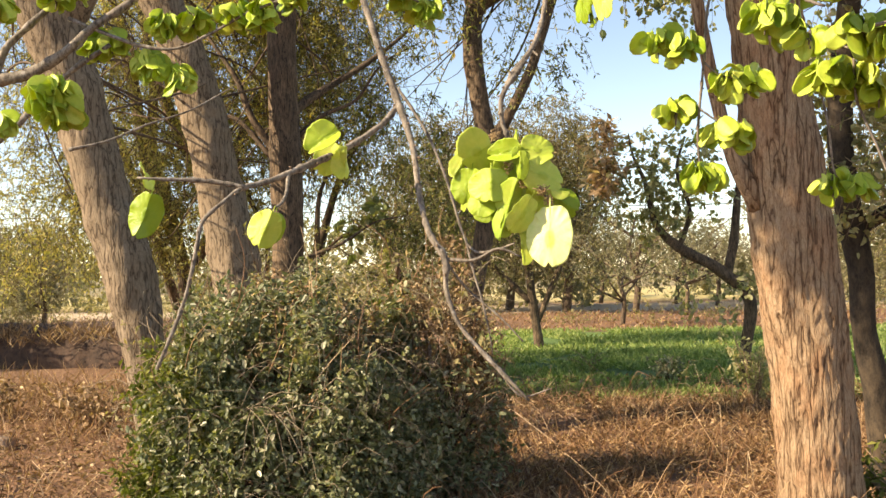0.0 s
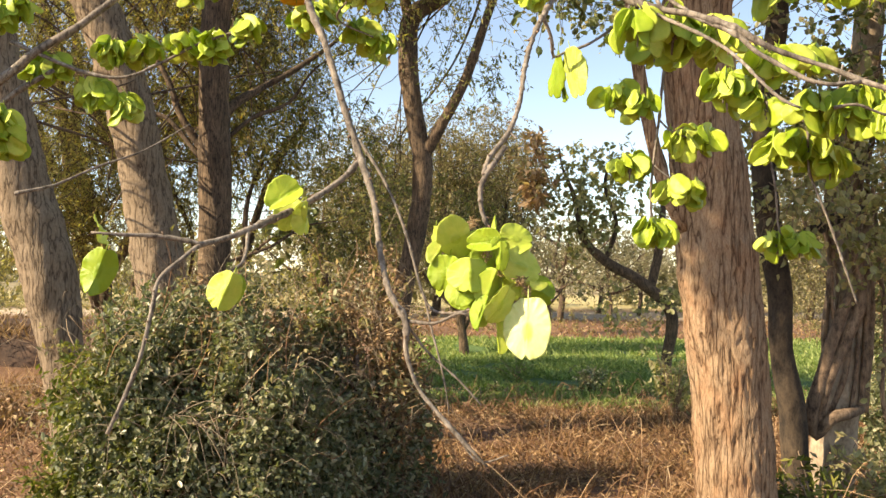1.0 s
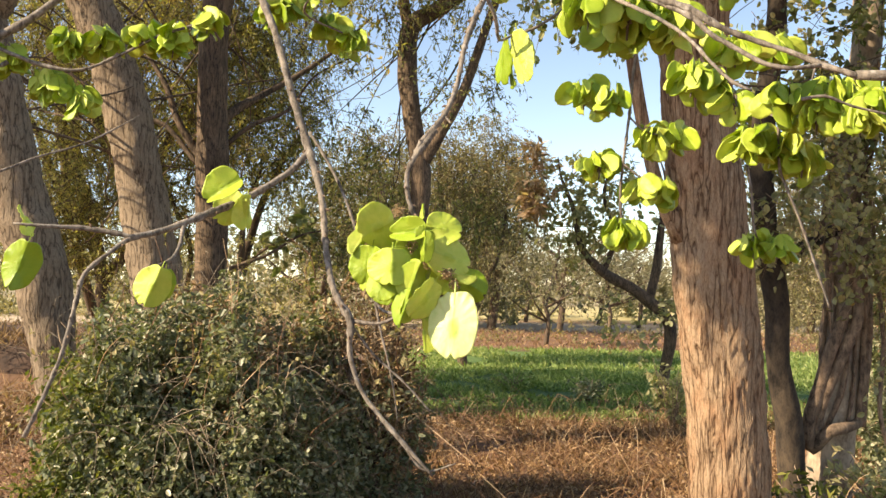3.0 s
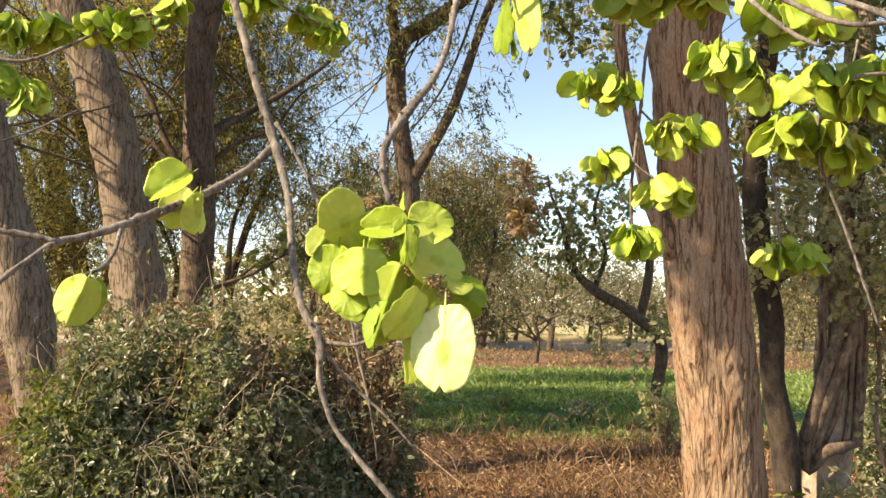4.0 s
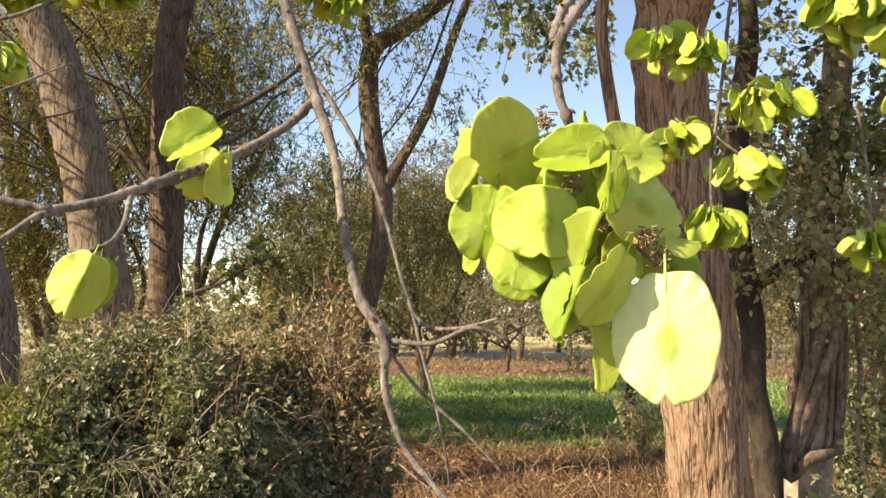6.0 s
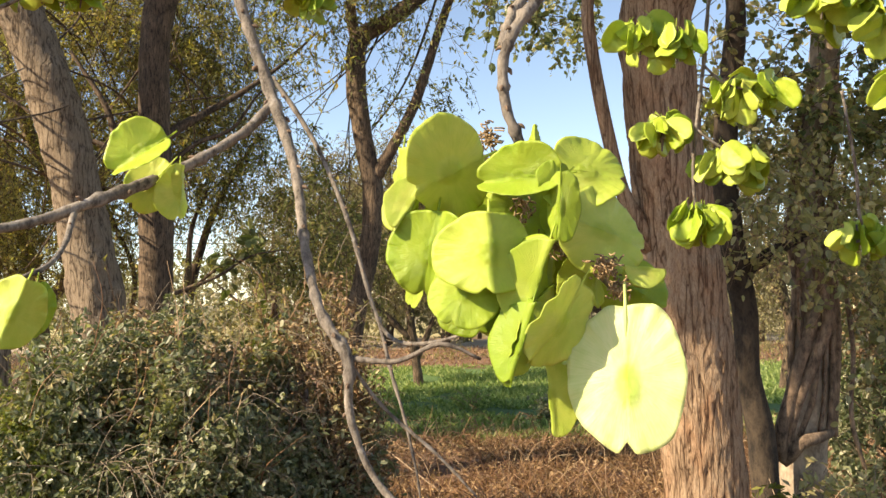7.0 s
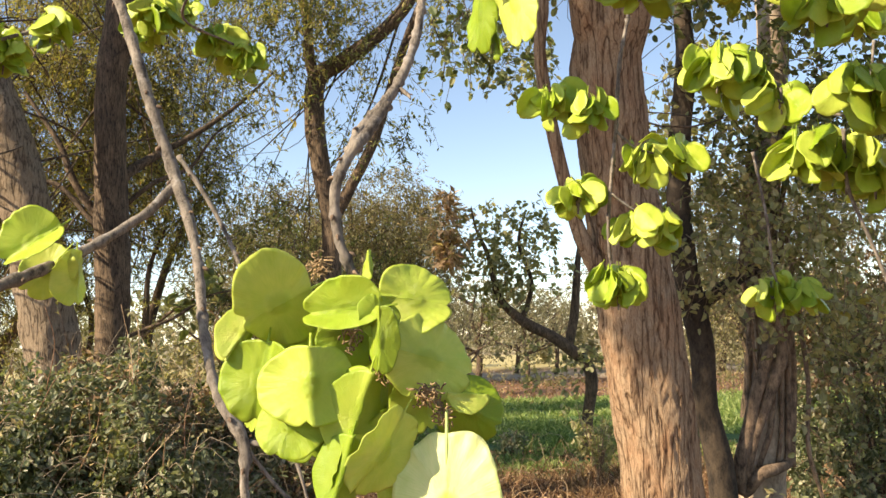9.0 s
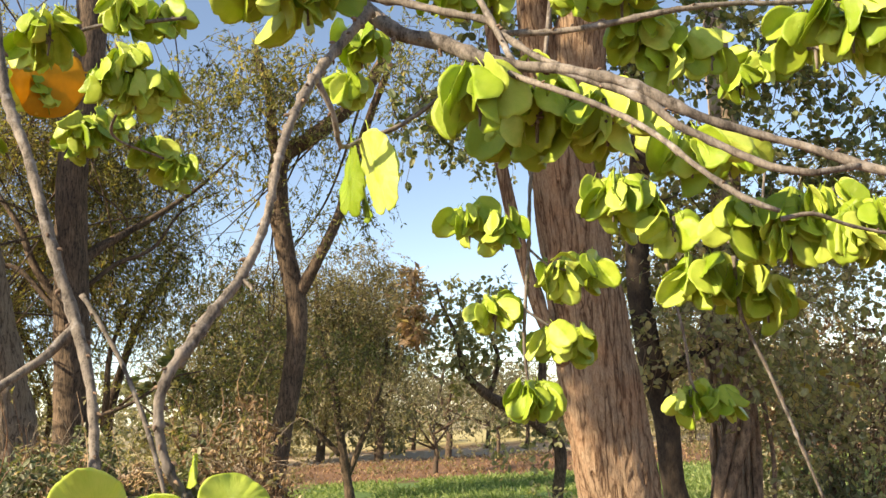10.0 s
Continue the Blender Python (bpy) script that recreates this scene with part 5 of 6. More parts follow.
    spots = (((-0.1405, 0.5710, 1.5726), (1.45, 1.25), (-12, 54, 0), CUPPED, -22), ((-0.1432, 0.5867, 1.5628), (1.15, 1.15), (6, 42, 10), FINE[3], 0), ((-0.1404, 0.5905, 1.5628), (1.1, 1.1), (4, 0, 30), FINE[2], 30),
             ((-0.1765, 0.5012, 1.5061), (1.25, 1.16), (-4, 24, -6), FOLDED, 16), ((-0.1765, 0.5093, 1.5054), (0.75, 0.9), (0, 6, 40), FINE[4], 0),
             ((-0.2700, 0.5146, 1.5230), (1.15, 1.42), (5, 20, 8), FINE[8], 0), ((-0.2774, 0.5189, 1.537), (1.1, 1.1), (75, 70, 0), FINE[5], 0))
    for at, (sx, sz), (rx, ry, rz), shape, twist in spots:
        part("samara", shape, a, m=pose(*at, rx, ry, rz) @ pose(0, 0, 0, 0, 0, twist) @ Matrix.Diagonal((sx, 0.5 * (sx + sz), sz, 1)))


near_twigs()


def hero():
    """The bunch that the viewer comes close to."""
    rng = np.random.default_rng(77)
    a = thing("elm_twig", "crooked grey twig ending in a large bunch of yellow-green winged fruits", "twig", (0, 0, 0))
    stem(a, "main_stem", [(0.0523, 0.4594, 1.703, 0.0025), (0.0395, 0.4538, 1.686, 0.0024), (0.0305, 0.4423, 1.67, 0.0023), (0.0222, 0.4314, 1.651, 0.002), (0.0169, 0.4202, 1.631, 0.0019), (0.013, 0.4093, 1.608, 0.0018), (0.0058, 0.3981, 1.589, 0.0019), (-0.0055, 0.3871, 1.573, 0.0018), (-0.0097, 0.3814, 1.562, 0.0017)], 14, 0.5, 0.009, 0.0012)
    stem(a, "main_stem", [(0.0017, 0.3686, 1.576, 0.0018), (-0.0034, 0.3647, 1.568, 0.0019), (-0.009, 0.3619, 1.56, 0.0018), (-0.012, 0.3611, 1.551, 0.0017), (-0.0113, 0.3609, 1.541, 0.0017), (-0.0081, 0.3604, 1.532, 0.0017), (-0.005, 0.3646, 1.527, 0.0013)], 14, 0.5, 0.009, 0.0012)
    stem(a, "side_shoot", [(0.0058, 0.3981, 1.589, 0.001), (0.0092, 0.3962, 1.586, 0.00085), (0.0096, 0.3934, 1.584, 0.00034)], 6, step=0.002)
    stem(a, "side_shoot", [(0.0305, 0.4425, 1.669, 0.0015), (0.0364, 0.4487, 1.658, 0.0015), (0.0394, 0.4603, 1.648, 0.0013), (0.0493, 0.4682, 1.654, 0.00089)], 6)
    stem(a, "rachis", [(-0.005, 0.3619, 1.529, 0.0013), (-0.0082, 0.3666, 1.521, 0.0011), (-0.0023, 0.3688, 1.511, 0.0011), (0.0046, 0.3676, 1.506, 0.0011), (0.0099, 0.3655, 1.502, 0.00099), (0.0156, 0.3625, 1.495, 0.0007)], 8, 0.5, 0.008, 0.002)
    ax = 0.0001387
    turn = pose(-0.0065, 0.3600, 1.4990, 3, 0.9, -3.4)
    SHAPES = {"flat": FLAT, "folded": FOLDED, "cupped": CUPPED, "shut": SHUT}

    def fruit(px, py, wide, tall, roll=0, yaw=0, pitch=0, deep=0.0, k=0, twist=0):
        """px, py: place of its stalk on a board of 1 unit = 0.139 mm; wide, tall: its own size on it; twist: about its midrib."""
        s = (wide * ax / W0, 0.5 * (wide + tall) * ax / (0.5 * (W0 + H0)), tall * ax / H0)
        part("samara", SHAPES[k] if k in SHAPES else FINE[k % 12], a, m=turn @ pose((px - 846) * ax, deep, (515 - py) * ax, pitch, roll, yaw) @ pose(0, 0, 0, 0, 0, twist) @ Matrix.Diagonal((*s, 1)))

    # the upper wings, about the end of the twig
    fruit(774, 302, 196, 142, 64, 16, 10, -0.006, 0, 22)
    fruit(898, 336, 112, 148, 84, 0, 12, -0.013, "cupped", -20)
    fruit(884, 330, 58, 120, 2, -30, 4, -0.017, 6)
    fruit(905, 330, 80, 70, 50, 20, 0, -0.012, 1)
    fruit(872, 318, 128, 140, -82, 10, 0, -0.004, 3, 12)
    fruit(890, 402, 150, 172, -70, 12, 6, -0.009, 4, 16)
    fruit(842, 300, 60, 68, 196, -30, 0, 0.010, 6, 40)
    # the sunlit edge
    fruit(628, 276, 120, 140, 8, -62, -4, 0.003, 8)
    fruit(668, 338, 95, 110, 32, 30, 0, -0.001, "shut", 46)
    fruit(660, 352, 90, 90, 20, 45, 0, 0.004, "shut", 30)
    fruit(628, 430, 62, 66, 22, -52, 0, 0.006, 10)
    fruit(650, 506, 60, 58, 16, -50, 0, 0.007, 1)
    # the middle
    fruit(690, 388, 150, 156, 9, -16, -4, -0.004, 5)
    fruit(771, 394, 192, 140, 1, 6, -8, -0.016, "folded", -4)
    fruit(752, 470, 122, 128, 14, -14, -20, -0.009, 7)
    fruit(745, 500, 135, 112, -6, 20, -16, 0.002, 2)
    fruit(872, 436, 120, 165, 17, 0, 0, -0.016, "shut", 62)
    fruit(842, 536, 130, 148, 15, 0, 0, -0.019, "shut", 28)
    fruit(822, 548, 120, 120, 10, 20, 0, -0.010, "cupped", 40)
    fruit(928, 508, 128, 168, 30, 26, 6, -0.012, 9, 24)
    fruit(878, 650, 90, 128, -2, -30, 0, -0.002, "shut", -50)
    # the large flat one and those about it
    fruit(993, 538, 192, 250, -5, -22, -14, -0.012, "flat")
    fruit(986, 496, 136, 140, -58, 12, 0, 0.010, 2)
    fruit(992, 488, 70, 80, -88, 0, 12, -0.009, "shut", 80)
    # behind, in the shade of the rest
    for q in ((862, 325, 135, 140, 0, -20, 0, 0.012, 3), (880, 450, 140, 150, 6, 50, 0, 0.004, 8), (800, 330, 150, 150, 6, -40, 0, 0.012, 9), (935, 400, 150, 150, -24, 40, 0, 0.014, 10),
              (900, 520, 130, 150, 12, 56, 0, 0.008, 11), (800, 500, 150, 125, -6, 30, -12, 0.008, 7), (860, 400, 150, 180, 4, 30, 6, 0.008, 3), (730, 350, 140, 150, 4, 10, 0, 0.008, 5), (840, 330, 130, 120, 10, 30, 0, -0.002, 7), (950, 440, 130, 130, -10, 40, 0, 0.004, 2), (820, 360, 130, 110, -14, 16, 0, 0.0, 1)):
        fruit(*q)
    for px, py, deep, kk in ((772, 268, 0.0, 16), (962, 488, -0.010, 18), (990, 525, -0.008, 9), (885, 450, 0.0, 10), (830, 392, -0.004, 8)):
        pcs = []
        for i in range(kk * 6):
            b0 = rng.normal(size=3) * 0.0013
            d = unit(rng.normal(size=3)) * rng.uniform(0.0008, 0.0026)
            pcs.append(tube([(*b0, 0.00013), (*(b0 + d * 0.7 + rng.normal(size=3) * 0.0003), 0.00014), (*(b0 + d), 0.00026)], 0.001, 4))
        part("flower_remnant", mesh_of("flower_remnant", *join(pcs), M_BUD), a, "dry brown flower remains", turn @ pose((px - 846) * ax, deep, (515 - py) * ax))
    # two long wings on a side spur
    for at, s, e, k in (((0.0437, 0.4725, 1.657), (0.85, 1.0, 1.32), (4, 20, -72), 3), ((0.05, 0.4637, 1.656), (0.95, 1.0, 1.42), (4, -12, -58), 7), ((0.0489, 0.4788, 1.652), (0.6, 1.0, 1.2), (0, 1, -75), 9)):
        part("samara", FINE[k], a, m=pose(*at, *e) @ Matrix.Diagonal((*s, 1)))


hero()


def bough():
    b = thing("elm_bough", "long grey-brown bough with crowded bunches of green winged fruits", "branch", (0, 0, 0))
    stem(b, "main_stem", [(0.0272, 0.4957, 1.749, 0.004), (0.0505, 0.4876, 1.719, 0.0041), (0.0649, 0.4736, 1.7, 0.0042), (0.0818, 0.4675, 1.693, 0.0039), (0.0938, 0.4574, 1.683, 0.0036), (0.1089, 0.4515, 1.677, 0.0029), (0.1252, 0.4401, 1.671, 0.0026), (0.1432, 0.4291, 1.662, 0.0027), (0.1525, 0.4238, 1.655, 0.0029), (0.1667, 0.4187, 1.645, 0.0022), (0.1857, 0.4126, 1.636, 0.002), (0.1988, 0.4068, 1.63, 0.002), (0.2142, 0.3992, 1.621, 0.0023), (0.2296, 0.3903, 1.613, 0.0022)], 10, 0.25, 0.016, 0.004)
    stem(b, "side_stem", [(0.1213, 0.4424, 1.672, 0.0015), (0.1362, 0.4339, 1.663, 0.0019), (0.1497, 0.4246, 1.653, 0.0023), (0.1587, 0.421, 1.643, 0.002), (0.1722, 0.415, 1.633, 0.0018), (0.1832, 0.4049, 1.623, 0.0017), (0.1934, 0.3993, 1.619, 0.0017), (0.2009, 0.3981, 1.619, 0.0015), (0.2142, 0.3992, 1.621, 0.0015)], 10, 0.25, 0.013, 0.004)
    stem(b, "side_stem", [(0.0938, 0.4575, 1.683, 0.0018), (0.1078, 0.4474, 1.671, 0.0015), (0.1223, 0.4323, 1.659, 0.0015), (0.1341, 0.4175, 1.647, 0.0014), (0.1413, 0.3985, 1.633, 0.0013), (0.1479, 0.38, 1.616, 0.0012), (0.1549, 0.3659, 1.603, 0.0012), (0.1626, 0.3608, 1.598, 0.00081)], 10, 0.25, 0.013, 0.004)
    stem(b, "side_stem", [(0.0322, 0.5238, 1.76, 0.0027), (0.0499, 0.5057, 1.733, 0.0028), (0.0692, 0.4947, 1.723, 0.0025), (0.0849, 0.4839, 1.714, 0.0022), (0.1023, 0.473, 1.705, 0.0019), (0.1058, 0.4686, 1.698, 0.0019), (0.1174, 0.4545, 1.682, 0.0016), (0.1232, 0.4447, 1.675, 0.0013)], 8)
    stem(b, "side_stem", [(0.0958, 0.4878, 1.743, 0.0015), (0.0981, 0.4805, 1.724, 0.0017), (0.1043, 0.4685, 1.7, 0.0019), (0.1089, 0.4518, 1.674, 0.0018)], 8)
    stem(b, "side_stem", [(0.1282, 0.5756, 1.743, 0.0021), (0.1563, 0.572, 1.742, 0.0021), (0.1835, 0.5585, 1.741, 0.0021), (0.2116, 0.5445, 1.742, 0.002), (0.2444, 0.5399, 1.744, 0.0017), (0.2697, 0.5366, 1.743, 0.002), (0.3209, 0.5296, 1.745, 0.0023), (0.3445, 0.5264, 1.746, 0.0023)], 8)
    stem(b, "side_stem", [(0.0493, 0.4682, 1.654, 0.00089), (0.0609, 0.4663, 1.657, 0.0011), (0.0744, 0.4631, 1.665, 0.0011), (0.0835, 0.4605, 1.673, 0.0011), (0.0896, 0.46, 1.683, 0.0011)], 6)
    stem(b, "side_stem", [(0.2552, 0.5376, 1.63, 0.0014), (0.2704, 0.5352, 1.632, 0.0014), (0.2895, 0.5339, 1.625, 0.0011), (0.314, 0.5318, 1.619, 0.0011)], 6)
    cl = (((0.0934, 0.456, 1.662), .020, 9), ((0.1231, 0.4873, 1.665), .022, 14), ((0.1449, 0.4954, 1.661), .022, 14), ((0.1499, 0.4749, 1.658), .018, 8), ((0.1162, 0.5089, 1.664), .020, 10),
          ((0.0121, 0.4536, 1.708), .020, 9), ((0.0279, 0.4715, 1.711), .022, 12), ((0.0016, 0.4536, 1.716), .02, 9), ((0.0623, 0.7391, 1.794), .022, 12), ((0.0522, 0.7644, 1.774), .020, 11),
          ((0.2002, 0.5102, 1.652), .018, 10), ((0.2472, 0.573, 1.668), .016, 9), ((0.193, 0.5648, 1.757), .025, 16), ((0.2082, 0.5854, 1.744), .020, 13), ((0.1751, 0.5664, 1.761), .02, 12),
          ((0.2263, 0.5861, 1.726), .022, 11), ((0.2817, 0.6551, 1.759), .02, 9), ((0.2741, 0.5211, 1.711), .024, 8), ((0.2808, 0.5, 1.71), .022, 9), ((0.3044, 0.5175, 1.709), .02, 8),
          ((0.1429, 0.6662, 1.8), .02, 12), ((0.1142, 0.6694, 1.803), .02, 10), ((0.3304, 0.5486, 1.747), .02, 9))
    for i, (at, r, n) in enumerate(cl):
        cluster(b, at, r, n, 300 + i)


bough()


def hanging_shoot():
    b = thing("elm_twig", "thin hanging twig with small bunches of bright green winged fruits", "twig", (0, 0, -0.006))
    stem(b, "main_stem", [(0.1945, 0.7808, 1.749, 0.0017), (0.1884, 0.7874, 1.715, 0.0017), (0.1864, 0.7941, 1.677, 0.0017), (0.1837, 0.8003, 1.644, 0.0017), (0.1808, 0.8072, 1.606, 0.0017), (0.1817, 0.8121, 1.576, 0.0017), (0.1867, 0.8144, 1.559, 0.0013)], 6, 0.5, 0.02)
    stem(b, "side_shoot", [(0.1857, 0.7957, 1.669, 0.0013), (0.2002, 0.7961, 1.656, 0.0013), (0.2149, 0.795, 1.651, 0.00086)], 6)
    stem(b, "side_shoot", [(0.1826, 0.804, 1.623, 0.0013), (0.1989, 0.8039, 1.611, 0.0013), (0.2114, 0.8034, 1.605, 0.00086)], 6)
    cl = (((0.1431, 0.8086, 1.686), .022, 12), ((0.1669, 0.7965, 1.679), .020, 11), ((0.206, 0.7983, 1.639), .022, 13), ((0.2324, 0.804, 1.645), .02, 11), ((0.1604, 0.818, 1.618), .02, 12),
          ((0.2025, 0.8067, 1.592), .021, 12), ((0.2244, 0.8138, 1.594), .018, 9), ((0.1876, 0.8165, 1.547), .025, 20))
    for i, (at, r, n) in enumerate(cl):
        cluster(b, at, r, n, 400 + i)


hanging_shoot()


def right_shoots():
    b = thing("elm_twig", "drooping twigs with heavy bunches of green winged fruits", "twig", (0, 0, 0))
    stem(b, "main_stem", [(0.3573, 0.595, 1.635, 0.0016), (0.3255, 0.5994, 1.633, 0.0016), (0.3001, 0.6033, 1.63, 0.0013), (0.2839, 0.6254, 1.633, 0.0013), (0.2693, 0.6465, 1.64, 0.0014), (0.2496, 0.6564, 1.657, 0.0014), (0.2291, 0.675, 1.683, 0.0014)], 6)
    stem(b, "side_shoot", [(0.2749, 0.6376, 1.628, 0.0014), (0.2773, 0.6425, 1.598, 0.0014), (0.2835, 0.6446, 1.581, 0.0014), (0.2945, 0.6472, 1.557, 0.0014), (0.3055, 0.6505, 1.53, 0.0014), (0.3148, 0.6534, 1.506, 0.0014), (0.3241, 0.6562, 1.482, 0.001)], 6)
    stem(b, "side_shoot", [(0.3232, 0.6813, 1.694, 0.0011), (0.3111, 0.6681, 1.661, 0.0011), (0.2901, 0.6346, 1.634, 0.001)], 6)
    stem(b, "side_shoot", [(0.311, 0.8431, 1.655, 0.0014), (0.3232, 0.8511, 1.599, 0.0014), (0.3288, 0.8575, 1.558, 0.0014), (0.3377, 0.8584, 1.546, 0.0014)], 6)
    cl = (((0.2099, 0.6604, 1.664), .022, 13), ((0.2305, 0.6683, 1.661), .022, 14), ((0.2439, 0.649, 1.645), .014, 5), ((0.2565, 0.6418, 1.608), .022, 14), ((0.2807, 0.65, 1.601), .025, 16), ((0.2977, 0.6485, 1.596), .02, 12),
          ((0.2672, 0.596, 1.638), .018, 9), ((0.2886, 0.5955, 1.624), .024, 13), ((0.2953, 0.5921, 1.639), .02, 9), ((0.3116, 0.5729, 1.62), .022, 13), ((0.3141, 0.5887, 1.645), .016, 7), ((0.3237, 0.5704, 1.625), .022, 12),
          ((0.3282, 0.8611, 1.537), .020, 9), ((0.3553, 0.8685, 1.534), .022, 11), ((0.4173, 0.8523, 1.818), .026, 14), ((0.3885, 0.8382, 1.803), .02, 8))
    for i, (at, r, n) in enumerate(cl):
        cluster(b, at, r, n, 500 + i)


right_shoots()


def left_shoots():
    b = thing("elm_bough", "tangled grey bough with bunches of green winged fruits", "branch", (0, 0, -0.012))
    stem(b, "main_stem", [(-0.7532, 0.8901, 1.682, 0.011), (-0.6826, 0.8962, 1.698, 0.011), (-0.6262, 0.9012, 1.706, 0.0099), (-0.5708, 0.8961, 1.711, 0.0084), (-0.523, 0.8899, 1.732, 0.0069), (-0.4879, 0.8922, 1.762, 0.0062), (-0.4461, 0.8952, 1.789, 0.0055), (-0.397, 0.8985, 1.829, 0.0048)], 8, 0.3, 0.03, 0.01)
    stem(b, "side_stem", [(-0.671, 0.9008, 1.588, 0.0064), (-0.628, 0.9037, 1.623, 0.0064), (-0.5923, 0.9061, 1.65, 0.0056), (-0.5636, 0.9079, 1.678, 0.0049), (-0.5151, 0.9012, 1.717, 0.0042), (-0.4727, 0.9042, 1.744, 0.0035)], 8, step=0.01)
    stem(b, "side_stem", [(-0.698, 0.9164, 1.649, 0.0058), (-0.6473, 0.9204, 1.673, 0.0058), (-0.625, 0.9214, 1.705, 0.0058), (-0.6097, 0.9215, 1.748, 0.0058), (-0.5731, 0.9237, 1.783, 0.005), (-0.5219, 0.9272, 1.826, 0.0043)], 8, step=0.01)
    stem(b, "side_stem", [(-0.5152, 0.8893, 1.773, 0.0028), (-0.4743, 0.8937, 1.755, 0.0028), (-0.4334, 0.898, 1.74, 0.0028), (-0.3922, 0.902, 1.736, 0.0021), (-0.3543, 0.9149, 1.756, 0.0021), (-0.312, 0.9181, 1.779, 0.0021), (-0.2657, 0.9319, 1.799, 0.0021)], 6, step=0.01)
    stem(b, "side_stem", [(-0.3739, 0.5969, 1.579, 0.0018), (-0.3498, 0.6166, 1.588, 0.0014), (-0.3287, 0.6558, 1.608, 0.0012), (-0.3022, 0.695, 1.627, 0.001), (-0.2744, 0.7436, 1.659, 0.00056)], 6, step=0.01)
    stem(b, "side_stem", [(-0.2647, 0.9071, 1.898, 0.0024), (-0.2081, 0.9043, 1.871, 0.0024), (-0.1643, 0.8949, 1.893, 0.0019), (-0.1259, 0.8894, 1.896, 0.0019), (-0.078, 0.8828, 1.898, 0.0019)], 6, step=0.01)
    stem(b, "side_stem", [(-0.1383, 0.8934, 1.882, 0.0014), (-0.1391, 0.921, 1.841, 0.0015), (-0.1649, 1.008, 1.833, 0.0016), (-0.122, 1.035, 1.817, 0.0011)], 6, step=0.01)
    cl = (((-0.5014, 0.9207, 1.736), .018, 7), ((-0.4774, 0.9203, 1.746), .02, 11), ((-0.4356, 0.9218, 1.716), .022, 13), ((-0.4009, 0.9226, 1.699), .022, 14), ((-0.416, 0.9298, 1.763), .022, 12), ((-0.3811, 0.9298, 1.767), .02, 10),
          ((-0.3323, 0.9298, 1.771), .022, 12), ((-0.3008, 0.9301, 1.768), .024, 17), ((-0.2652, 0.939, 1.796), .019, 9), ((-0.5302, 0.8881, 1.794), .024, 14), ((-0.5141, 0.9076, 1.808), .02, 10), ((-0.4853, 0.7937, 1.664), .022, 12), ((-0.4821, 0.7947, 1.64), .02, 11),
          ((-0.3256, 0.9367, 1.845), .02, 11), ((-0.2198, 0.9369, 1.849), .02, 10), ((-0.1844, 1.087, 1.86), .022, 11), ((-0.1495, 1.108, 1.834), .024, 14), ((-0.1203, 1.109, 1.817), .022, 12), ((-0.217, 1.087, 1.843), .02, 9), ((-0.1332, 0.9871, 1.854), .02, 10),
          ((-0.5852, 0.8528, 1.768), .025, 14), ((-0.487, 0.7851, 1.657), .02, 10), ((-0.5846, 0.8568, 1.644), .016, 7), ((-0.6324, 0.8994, 1.743), .014, 4),
          ((-0.1617, 0.7818, 1.835), .024, 9), ((-0.1782, 0.805, 1.832), .022, 9), ((-0.1254, 0.8767, 1.85), .022, 10), ((-0.1192, 0.8804, 1.825), .022, 10), ((-0.1469, 0.8721, 1.834), .018, 5), ((-0.0989, 0.896, 1.837), .02, 8),
          ((-0.1968, 1.032, 1.838), .022, 10), ((-0.1308, 0.8904, 1.894), .024, 12), ((-0.1054, 0.9353, 1.911), .022, 11))
    for i, (at, r, n) in enumerate(cl):
        cluster(b, at, r * 1.08, int(n * 1.2), 600 + i, 1.15)
    part("withered_leaf", ORANGE, b, "withered orange-brown leaf", pose(*(-0.1776, 0.9605, 1.879), -20, 72, 20) @ Matrix.Diagonal((1.5, 1.2, 1.25, 1)))


left_shoots()


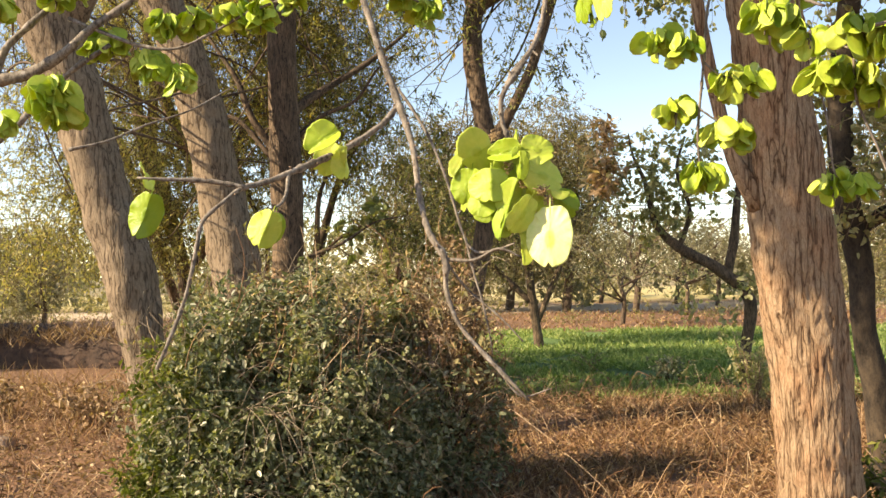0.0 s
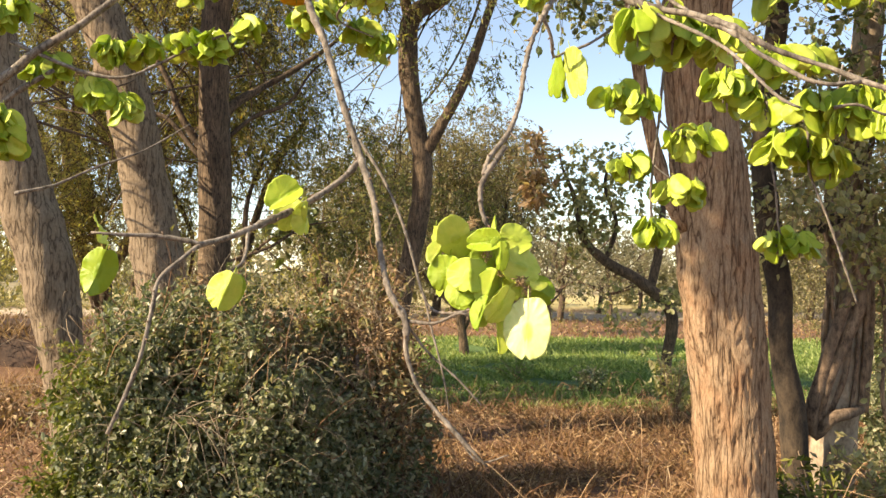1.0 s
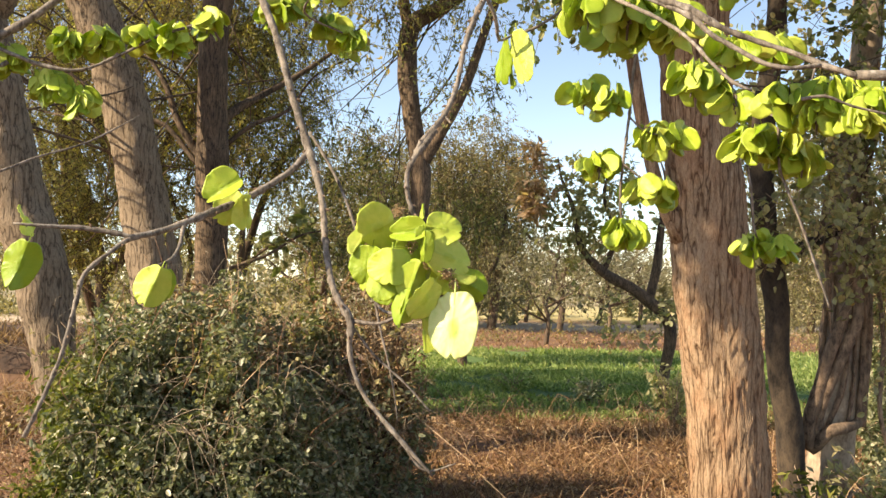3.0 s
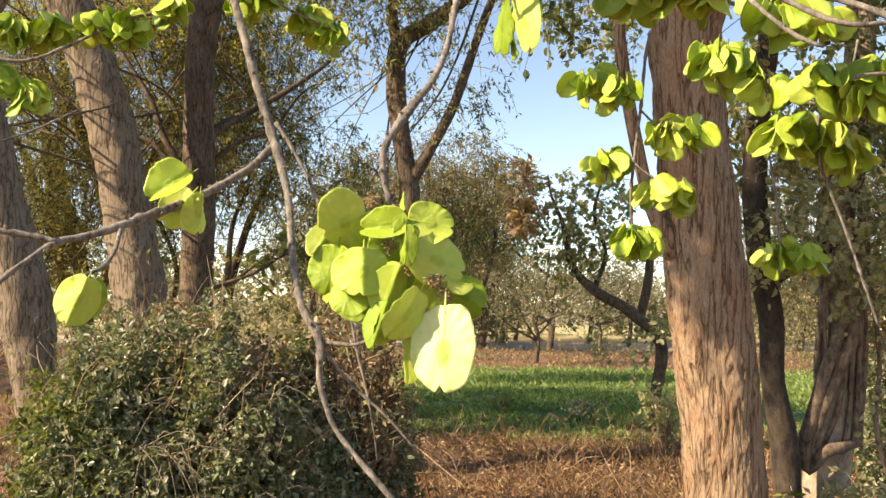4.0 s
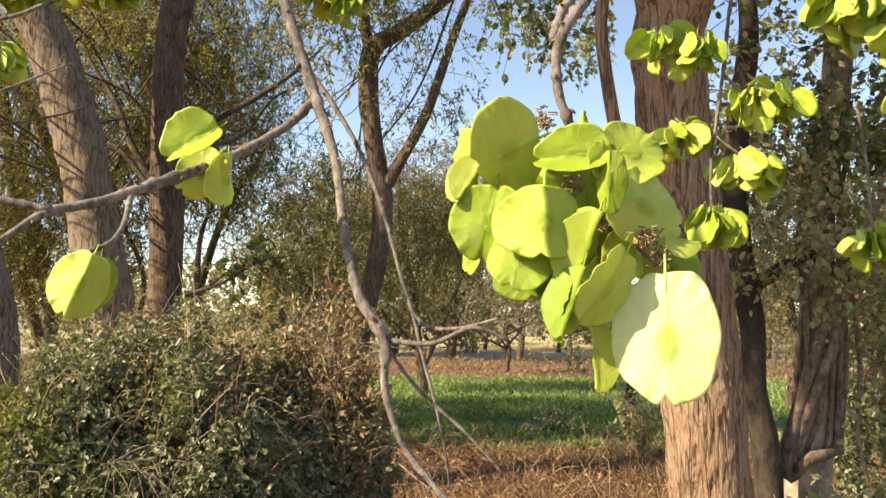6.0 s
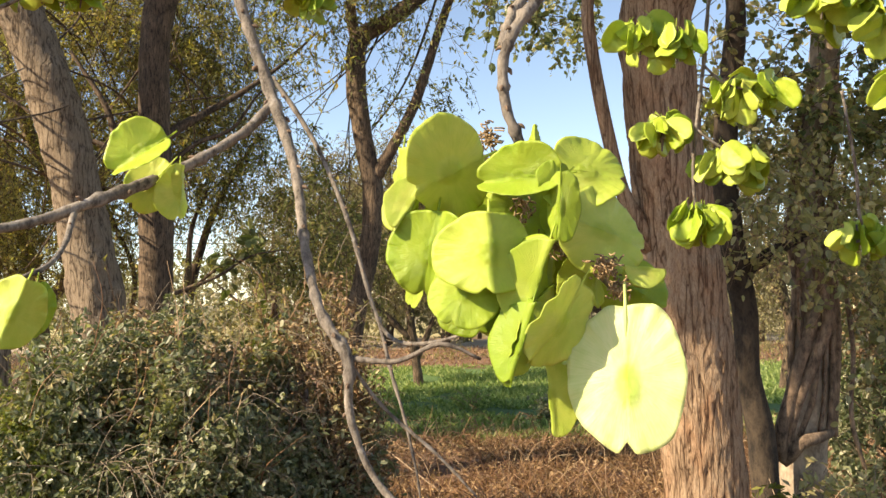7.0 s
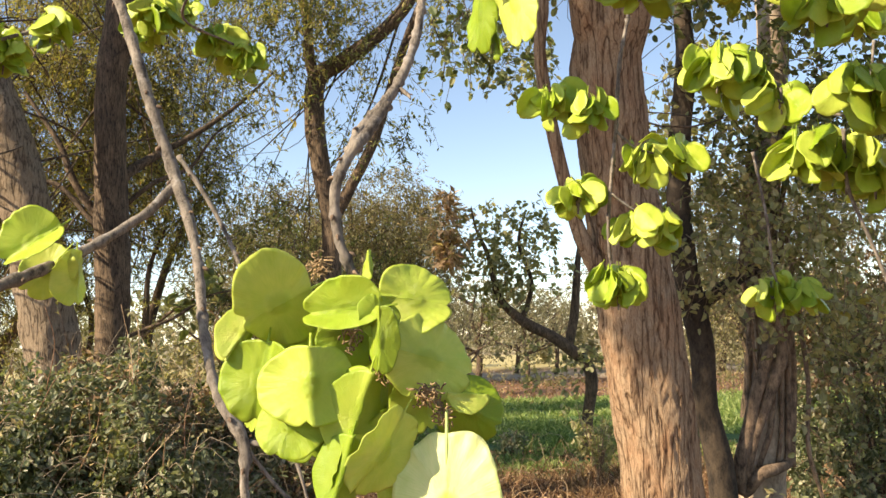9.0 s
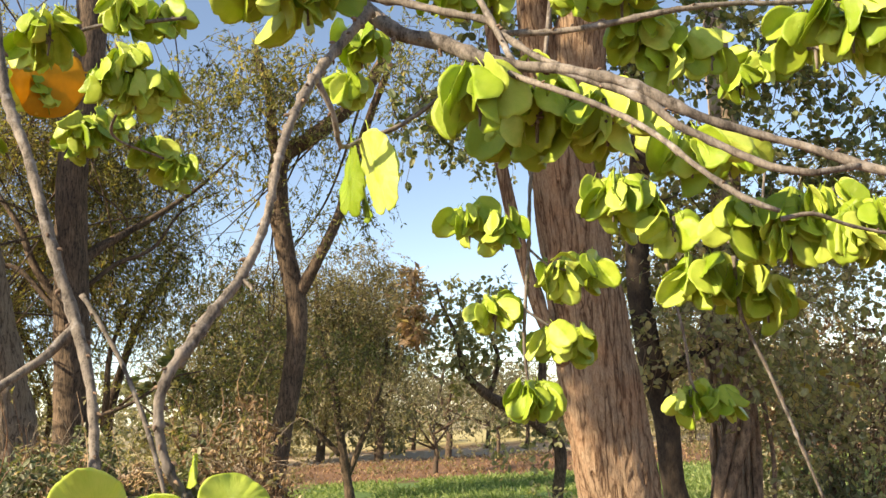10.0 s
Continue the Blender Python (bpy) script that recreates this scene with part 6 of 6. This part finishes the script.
def elm():
    """The tree to which the near boughs belong, added out of view: its trunk stands beside the viewer, its limb passes
    overhead, its crown casts shade.
    """
    t = thing("elm_tree", "unseen grey elm, added to carry the near boughs and shade the trunks", "tree")
    part("trunk", mesh_of("trunk", *tube([(1.5, 0.1, -0.05, 0.17), (1.48, 0.12, 0.8, 0.14), (1.42, 0.16, 1.7, 0.12), (1.4, 0.2, 2.6, 0.1), (1.5, 0.25, 3.6, 0.07)], 0.06, 20, 0.12, 6), M_BARKG), t)
    part("limb", mesh_of("limb", *tube([(1.41, 0.18, 2.0, 0.05), (1.0, 0.45, 2.25, 0.035), (0.4, 0.8, 2.32, 0.028), (-0.2, 0.95, 2.3, 0.02), (-0.8, 1.0, 2.25, 0.012)], 0.03, 10, 0.15, 20), M_TWIG), t)
    part("limb", mesh_of("limb", *tube([(1.42, 0.16, 1.7, 0.03), (1.0, 0.3, 1.66, 0.02), (0.6, 0.4, 1.62, 0.012), (0.2287, 0.3904, 1.6135, 0.0025)], 0.02, 10, 0.15, 20), M_TWIG), t)
    # unseen limb, added to reach the crown below
    part("limb", mesh_of("limb", *tube([(1.4, 0.2, 2.6, 0.07), (0.6, 1.0, 3.9, 0.06), (-0.8, 2.2, 5.0, 0.045), (-2.3, 3.2, 5.7, 0.02)], 0.08, 10, 0.12, 6), M_BARKG), t)
    rng = np.random.default_rng(91)
    # crown out of view, its first two masses set to shade the pale trunk
    c = np.concatenate([blob(rng, (-2.2, 3.2, 5.75), (1.25, 1.25, 1.15), 900, 0.0), blob(rng, (-2.45, 3.2, 5.2), (0.75, 0.8, 0.75), 800, 0.0), blob(rng, (-0.6, 2.0, 6.4), (1.2, 1.0, 0.9), 250, 0.0), blob(rng, (1.4, 0.6, 5.0), (1.2, 1.0, 0.9), 200, 0.0)])
    v, f, st = sprays(rng, c, 9, 0.3, 0.07, 0.55, 0.5)
    tagged(part("crown", fast_mesh("crown", v, f, M_BUSHY), t), kind="stuff")
    for pts in ([(-0.2, 0.95, 2.3, 0.004), (-0.1732, 0.6849, 1.8563, 0.0030)], [(0.3, 0.85, 2.31, 0.003), (0.1944, 0.7812, 1.7407, 0.0015)], [(-0.35, 0.97, 2.29, 0.005), (-0.4005, 0.8983, 1.8146, 0.0040)], [(0.5, 0.74, 2.31, 0.006), (0.0285, 0.4956, 1.7483, 0.0040)], [(0.9, 0.35, 1.66, 0.006), (0.3557, 0.5952, 1.6351, 0.0016)], [(0.45, 0.77, 2.31, 0.005), (0.0321, 0.5239, 1.7599, 0.0030)]):
        part("twig", mesh_of("twig", *tube(pts, 0.02, 8, 0.15, 60), M_TWIG), t)


elm()
